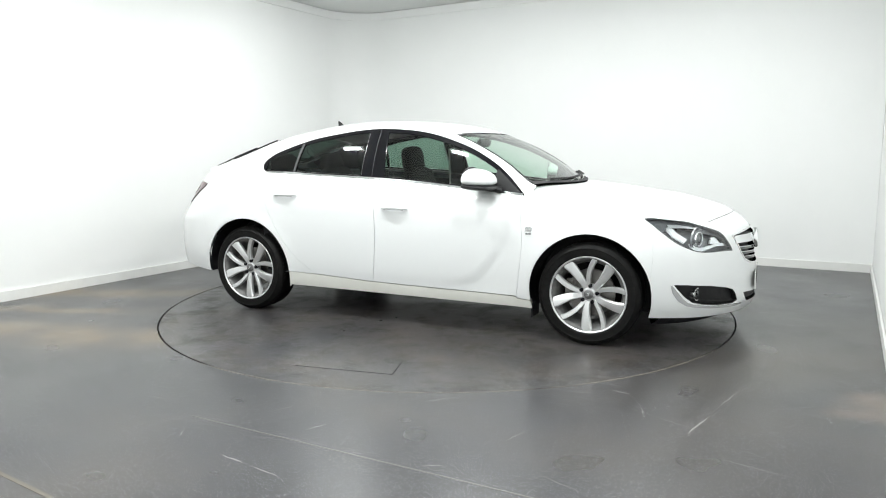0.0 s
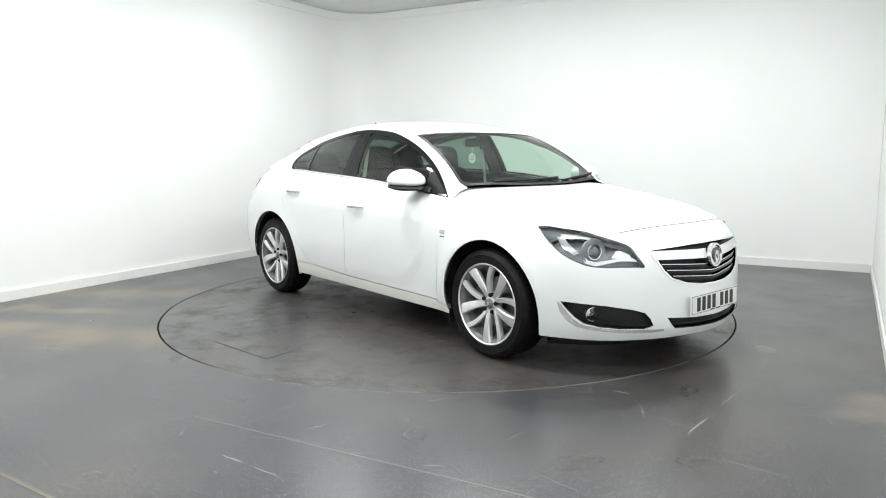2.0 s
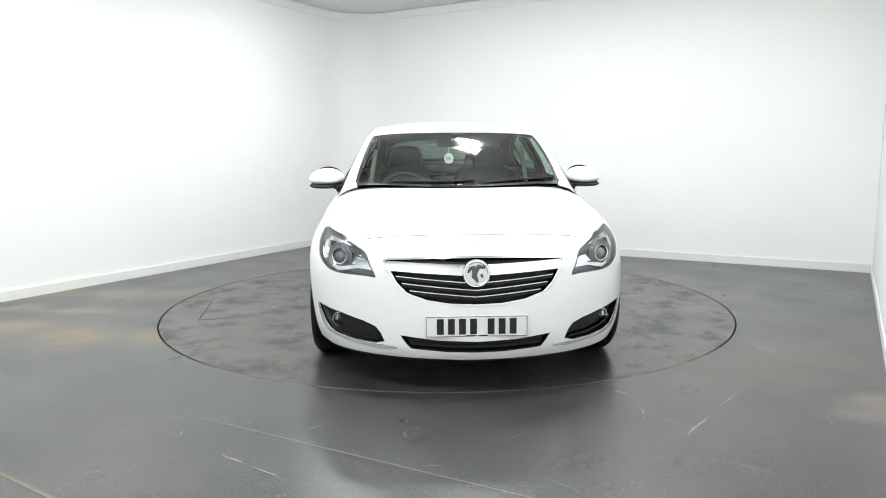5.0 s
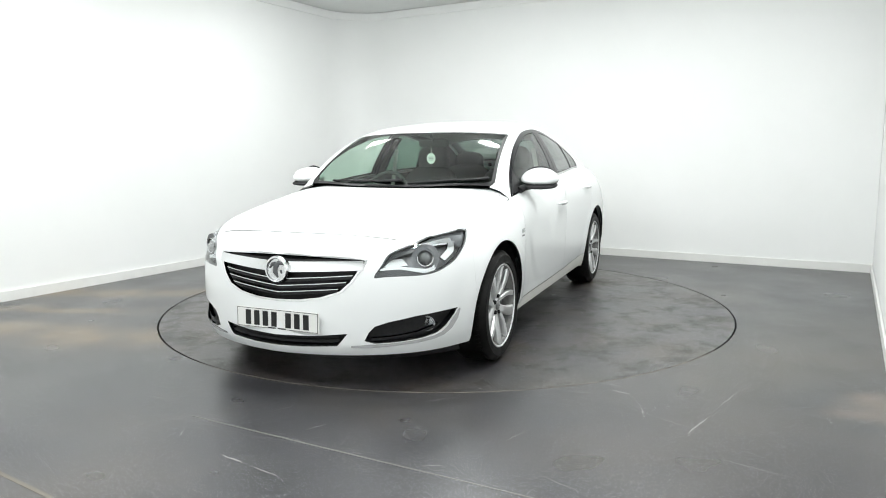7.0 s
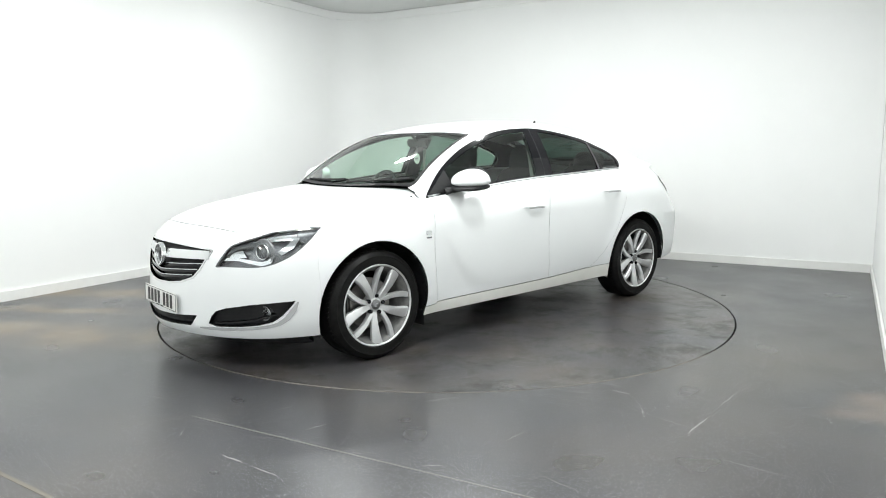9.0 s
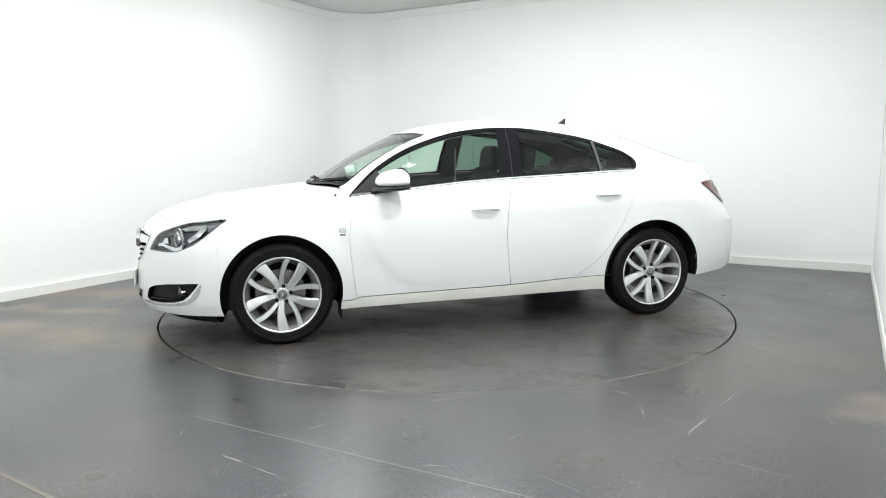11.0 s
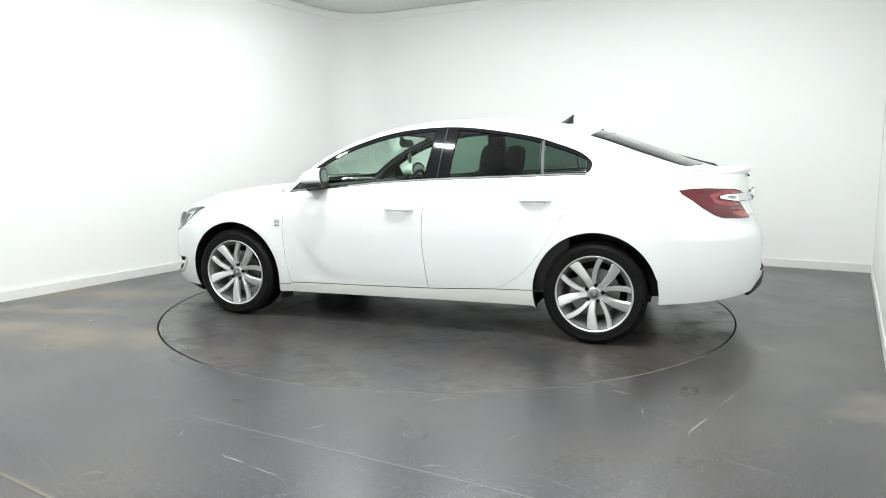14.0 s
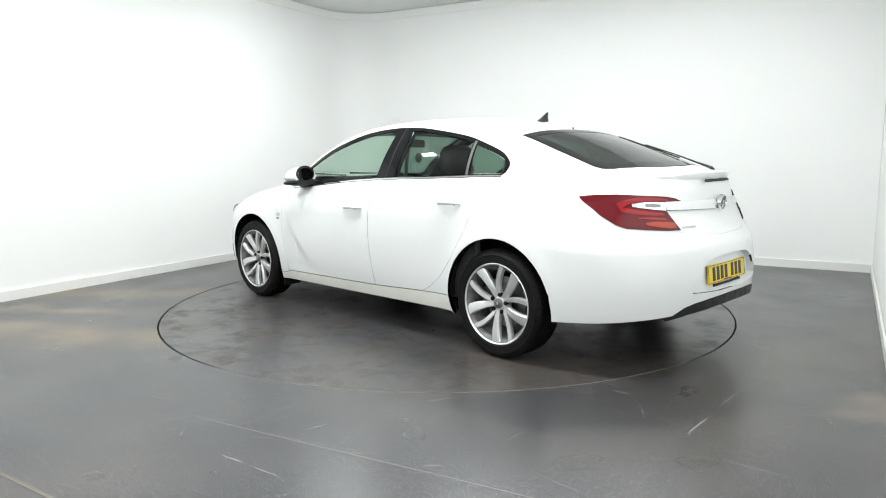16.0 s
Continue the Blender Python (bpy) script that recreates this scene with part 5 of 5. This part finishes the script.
def build_inside(car):
    # inner skins, so that no light leaks through the joints
    for m in (False, True):
        low = [(0.96, 0.24)] + arch(1.3685, 0.43, 190, 20, 20) + [(1.86, 0.50), (1.86, 0.70)] + line(lambda x: SHOULDER(x) - 0.02, 1.6, -1.84, 40) + [(-1.83, 0.50)] + arch(-1.3685, 0.43, 160, -12, 20)
        skin("inner_panel", low, side, PRIMER, car, "grey inner panel", mirror=m, lift=-0.011, step=0.06, thick=0.004)
        outer = [(x, rail(x)[1] - 0.006) for x in np.linspace(0.93, -1.78, 46)]
        frame_ = outer + [(-1.78, SHOULDER(-1.78))] + line(SHOULDER, -1.74, -1.30, 8) + [(-1.295, SHOULDER(-1.27) + 0.02)] + DLO_BACK[1:] + DLO_TOP[::-1]
        skin("pillar_lining", frame_, cabin, DASH, car, "dark pillar lining", mirror=m, lift=-0.016, step=0.10, thick=0.003)
        bp = [(-0.19, SHOULDER(-0.2)), (-0.235, 1.385), (-0.355, 1.385), (-0.335, SHOULDER(-0.3))]
        skin("pillar_lining", bp, cabin, DASH, car, "", mirror=m, lift=-0.03, step=0.10, thick=0.02)
        dcard = [(0.85, 0.30), (-1.2, 0.32), (-1.2, SHOULDER(-1.2) - 0.01), *line(lambda x: SHOULDER(x) - 0.005, -1.1, 0.85, 12)]
        skin("door_card", dcard, side, DASH, car, "dark door lining", mirror=m, lift=-0.07, step=0.12, thick=-0.05)
    rf = [(x, RAIL_Y(x) - 0.006) for x in np.linspace(0.24, -1.26, 20)]
    skin("headlining", rf + [(x, -y) for x, y in rf[::-1]], top, LINING, car, "grey headlining", lift=-0.03, step=0.10)
    part("underbody", box(3.5, 1.10, 0.10, pose(0.05, 0, 0.255), 0.02), PLASTIC, car, "dark underbody")
    part("engine_bay", box(0.86, 1.18, 0.34, pose(1.50, 0, 0.46), 0.03), PLASTIC, car, "dark engine bay filling")
    part("boot", box(0.60, 0.96, 0.56, pose(-1.80, 0, 0.62), 0.03), DASH, car, "dark boot lining")
    part("parcel_shelf", box(0.62, 1.22, 0.03, pose(-1.60, 0, 1.02), 0.01), DASH, car, "dark parcel shelf")
    # dashboard
    bm = bmesh.new()
    rows = []
    for y in np.linspace(-0.76, 0.76, 21):
        hump = 0.035 * math.exp(-((y + 0.37) / 0.16) ** 2)
        pts = [(0.98 - 0.3 * y * y, 0.985), (0.80 - 0.2 * y * y, 0.990), (0.62, 0.985 + hump), (0.50, 0.965 + hump), (0.46, 0.90), (0.52, 0.70), (0.60, 0.50)]
        rows.append([bm.verts.new((px, y, pz)) for px, pz in pts])
    for p, q in zip(rows, rows[1:]):
        for k in range(len(p) - 1):
            bm.faces.new((p[k], p[k + 1], q[k + 1], q[k]))
    dash = part("dashboard", bm, DASH, car, "dark grey dashboard", True)
    # steering wheel on the offside
    m = pose(0.40, -0.37, 0.92, 0, -24, 0)
    bm = bmesh.new()
    ring = [(0, 0.182 * math.cos(2 * math.pi * k / 32), 0.182 * math.sin(2 * math.pi * k / 32)) for k in range(33)]
    sw = part("steering_wheel", tube(ring, 0.016, 8, 1.0, False), DASH, car, "black steering wheel", True)
    sw.matrix_world = m
    part("wheel_boss", box(0.05, 0.14, 0.12, pose(0.015, 0, -0.01), 0.02), DASH, sw)
    for a in (0, 180, 270):
        part("wheel_spoke", box(0.02, 0.12, 0.03, pose(0.01, 0.11 * math.cos(radians(a)), 0.11 * math.sin(radians(a)), a, 0, 0), 0.005), SATIN if a == 270 else DASH, sw)
    # seats
    for sx, sy, w in ((-0.12, 0.37, 0.50), (-0.12, -0.37, 0.50), (-0.98, 0.36, 0.52), (-0.98, -0.36, 0.52)):
        back = part("seat", pillow(0.17, w, 0.68, pose(sx - 0.30, sy, 0.78, 0, -14, 0), 0.5), CLOTH, car, "dark cloth seat", True)
        part("cushion", box(0.52, w, 0.16, pose(sx, sy, 0.48, 0, -6, 0), 0.05), CLOTH, back)
        hx, hz = sx - 0.41, (1.175 if sx > -0.5 else 1.12)
        part("headrest", pillow(0.13, 0.29, 0.24, pose(hx, sy, hz, 0, -8, 0), 0.6), CLOTH, back, "", True)
        for dy in (-0.05, 0.05):
            part("headrest_post", tube([(hx, sy + dy, hz - 0.06), (hx + 0.02, sy + dy, hz - 0.13)], 0.007, 6), SATIN, back)
    # mirror, hanging card, seat belts
    mir = part("interior_mirror", box(0.03, 0.25, 0.065, pose(0.30, 0.0, 1.315, 0, 12, 0), 0.012), DASH, car, "dark interior mirror")
    part("mirror_stem", tube([(0.315, 0, 1.33), (0.355, 0, 1.372)], 0.012, 6), DASH, mir)
    bm = tube([(0.285, -0.03, 1.29), (0.285, -0.03, 1.235)], 0.002, 5)
    card = part("air_freshener", lathe([(0.0, 0.002), (0.030, 0.002), (0.030, -0.002), (0.0, -0.002)], 24, "X"), PAPER, car, "white hanging card")
    card.location, card.scale = (0.285, -0.03, 1.195), (1, 1.2, 1.38)
    part("card_string", bm, PAPER, car)
    for dz in (-0.008, 0.0, 0.008):
        part("card_bar", box(0.001, 0.032, 0.003, pose(0.0028, 0, dz)), LAMP_GREY, card)
    for sy in (0.66, -0.66):
        part("seat_belt", tube([(-0.29, sy * 0.94, 1.27), (-0.30, sy * 1.02, 0.95), (-0.28, sy * 1.06, 0.6)], 0.018, 6, 0.3), LINING, car, "grey seat belt")


def build_fittings(car):
    for m in (False, True):
        s_ = -1 if m else 1
        # door mirror: white shell, black foot, glass
        bm = bmesh.new()
        bmesh.ops.create_uvsphere(bm, u_segments=28, v_segments=16, radius=1)
        for v in bm.verts:
            x, y, z = v.co
            x = max(x, -0.30)
            out = 0.5 + 0.5 * y * s_
            v.co = (0.150 * x * (1 - 0.15 * out), 0.130 * math.copysign(abs(y) ** 0.9, y), (0.096 * math.copysign(abs(z) ** 0.9, z) * (1 - 0.34 * out ** 2 - 0.34 * (1 - out) ** 2) if z > 0 else 0.040 * z))
        shell = part("door_mirror", bm, PAINT, car, "white door mirror on black foot", True)
        shell.matrix_world = pose(0.605, s_ * 0.930, 1.056, 0, 4, s_ * 14)
        bm = bmesh.new()
        bmesh.ops.create_uvsphere(bm, u_segments=24, v_segments=12, radius=1)
        for v in bm.verts:
            x, y, z = v.co
            x = max(x, -0.31)
            v.co = (0.148 * x, 0.120 * math.copysign(abs(y) ** 0.75, y), 0.026 * z)
        low = part("mirror_base", bm, PLASTIC, shell, "black lower shell", True)
        low.location = (0, 0, -0.038)
        glass = part("mirror_glass", lathe([(0.0, -0.0482), (0.86, -0.0482), (0.88, -0.045), (0.0, -0.045)], 32, "X"), MIRROR, shell, "mirror glass")
        rim = part("mirror_frame", lathe([(0.0, -0.0462), (0.97, -0.0462), (1.0, -0.043), (0.98, -0.036), (0.0, -0.036)], 32, "X"), PLASTIC, shell, "black back of the mirror shell")
        rim.location, rim.scale = (0, 0, 0.024), (1, 0.104, 0.064)
        glass.location, glass.scale = (0, 0, 0.022), (1, 0.098, 0.054)
        part("mirror_foot", tube([(0.03, s_ * -0.06, -0.045), (0.06, s_ * -0.11, -0.052), (0.10, s_ * -0.150, -0.062)], [0.034, 0.036, 0.050], 10, 0.55), PLASTIC, shell, "black mirror foot", True)
        tri = [(0.885, SHOULDER(0.885) + 0.012), (0.70, 1.128), (0.665, SHOULDER(0.66) + 0.012)]
        skin("mirror_panel", tri, cabin, PLASTIC, car, "black triangular mirror panel", mirror=m, lift=0.003, thick=0.006)
        # handles
        for hx, hz in ((-0.020, 0.852), (-0.978, 0.928)):
            bowl = [(hx + 0.085 * math.cos(a), hz + 0.008 + 0.026 * math.sin(a)) for a in [2 * math.pi * k / 20 for k in range(20)]]
            y0 = side(hx, hz)[1]
            pts = [(hx + 0.105 - 0.21 * k / 8, s_ * (side(hx, hz)[1] + 0.006 + 0.026 * math.sin(math.pi * k / 8) ** 0.6), hz + 0.004 * math.sin(math.pi * k / 8)) for k in range(9)]
            h = part("door_handle", tube(pts, [0.006, 0.013, 0.015, 0.015, 0.015, 0.015, 0.015, 0.013, 0.007], 10, 0.85), PAINT, car, "white pull handle", True)
            pts2 = [(p[0], p[1] + s_ * 0.008, p[2] - 0.011) for p in pts[1:-1]]
            part("handle_strip", tube(pts2, 0.003, 6), BRIGHT_TRIM, h, "chrome strip", True)
        # badge on the wing
        yb = side(0.972, 0.73)[1]
        part("wing_badge", box(0.045, 0.004, 0.026, pose(0.972, s_ * (yb + 0.002), 0.742), 0.002), SATIN, car, "small silver badge")
        part("wing_badge", box(0.040, 0.003, 0.010, pose(0.972, s_ * (yb + 0.002), 0.712), 0.001), LAMP_GREY, car, "small grey lettering plate")
        # mud flaps and sill jacking covers
        part("mud_flap", box(0.012, 0.16, 0.10, pose(0.985, s_ * 0.80, 0.19), 0.004), PLASTIC, car, "black flap behind the wheel")
    # roof aerial, washer
    bm = bmesh.new()
    rows = []
    for k in range(7):
        t = k / 6
        zz = 1.452 + 0.064 * t
        x0, x1 = -0.965 - 0.112 * t ** 0.7, -1.088 + 0.006 * math.sin(math.pi * t) - 0.004 * t
        w = 0.020 * (1 - t) ** 0.7 + 0.003
        rows.append([bm.verts.new(p) for p in ((x0, 0, zz), ((x0 + x1) / 2, w, zz), (x1, w * 0.6, zz), (x1, -w * 0.6, zz), ((x0 + x1) / 2, -w, zz))])
    for p, q in zip(rows, rows[1:]):
        for k in range(5):
            bm.faces.new((p[k], p[(k + 1) % 5], q[(k + 1) % 5], q[k]))
    bm.faces.new(rows[-1])
    part("roof_aerial", bm, PLASTIC, car, "black shark-fin aerial", True).location = (0.018, 0, 0)
    part("washer_jet", lathe([(0.0, 1.408), (0.008, 1.405), (0.010, 1.37), (0.0, 1.37)], 10, "Z"), PLASTIC, car).location = (-1.285, 0, 0)
    # windscreen edge, cowl and wipers
    cowl = [(1.103 - 0.33 * y * y - 0.1 * y ** 6, y) for y in np.linspace(-0.69, 0.69, 25)] + [(1.077 - 0.325 * y * y - 0.1 * y ** 6, y) for y in np.linspace(0.69, -0.69, 25)]
    skin("cowl", cowl, top, PLASTIC, car, "black plastic cowl", lift=0.003, thick=0.02)
    half = [(x, RAIL_Y(x) - 0.036 - 0.03 * (x - 0.3)) for x in np.linspace(0.90, 0.335, 14)]
    base = [(1.092 - 0.33 * y * y - 0.12 * y ** 6, y) for y in np.linspace(-0.68, 0.68, 23)]
    crown = [(0.368 - 0.13 * y * y, y) for y in np.linspace(0.60, -0.60, 15)]
    screen = clean(base + half + crown + [(x, -y) for x, y in half[::-1]])
    skin("screen_border", screen, top, PLASTIC, car, "black windscreen border", lift=0.0015, thick=0.002, normal=top_normal, holes=(shrink(screen, 0.022),))
    for y0, y1, x0 in ((-0.48, 0.10, 0.98), (0.14, 0.66, 1.01)):
        pts = [(1.065 - 0.33 * y * y - 0.035 * k / 6, y) for k, y in enumerate(np.linspace(y0, y1, 7))]
        pts = [(x, y, top(x, y)[2] + 0.009) for x, y in pts]
        w = part("windscreen_wiper", tube(pts, 0.007, 6), PLASTIC, car, "black windscreen wiper")
        arm = [(p[0] + 0.02, p[1], p[2] + 0.002) for p in pts[3:]]
        part("wiper_arm", tube(arm, [0.005, 0.007, 0.009, 0.011], 6), PLASTIC, w)


def motions():
    walk(turntable, [(t, pose(0, 0, 0, 0, 0, a)) for t, a in TURN])
    walk(car, [(t, pose(0, 0, 0, 0, 0, a) @ pose(CAR_X, CAR_Y, 0)) for t, a in TURN])


build_room()
turntable = build_turntable()
car = build_car()
motions()
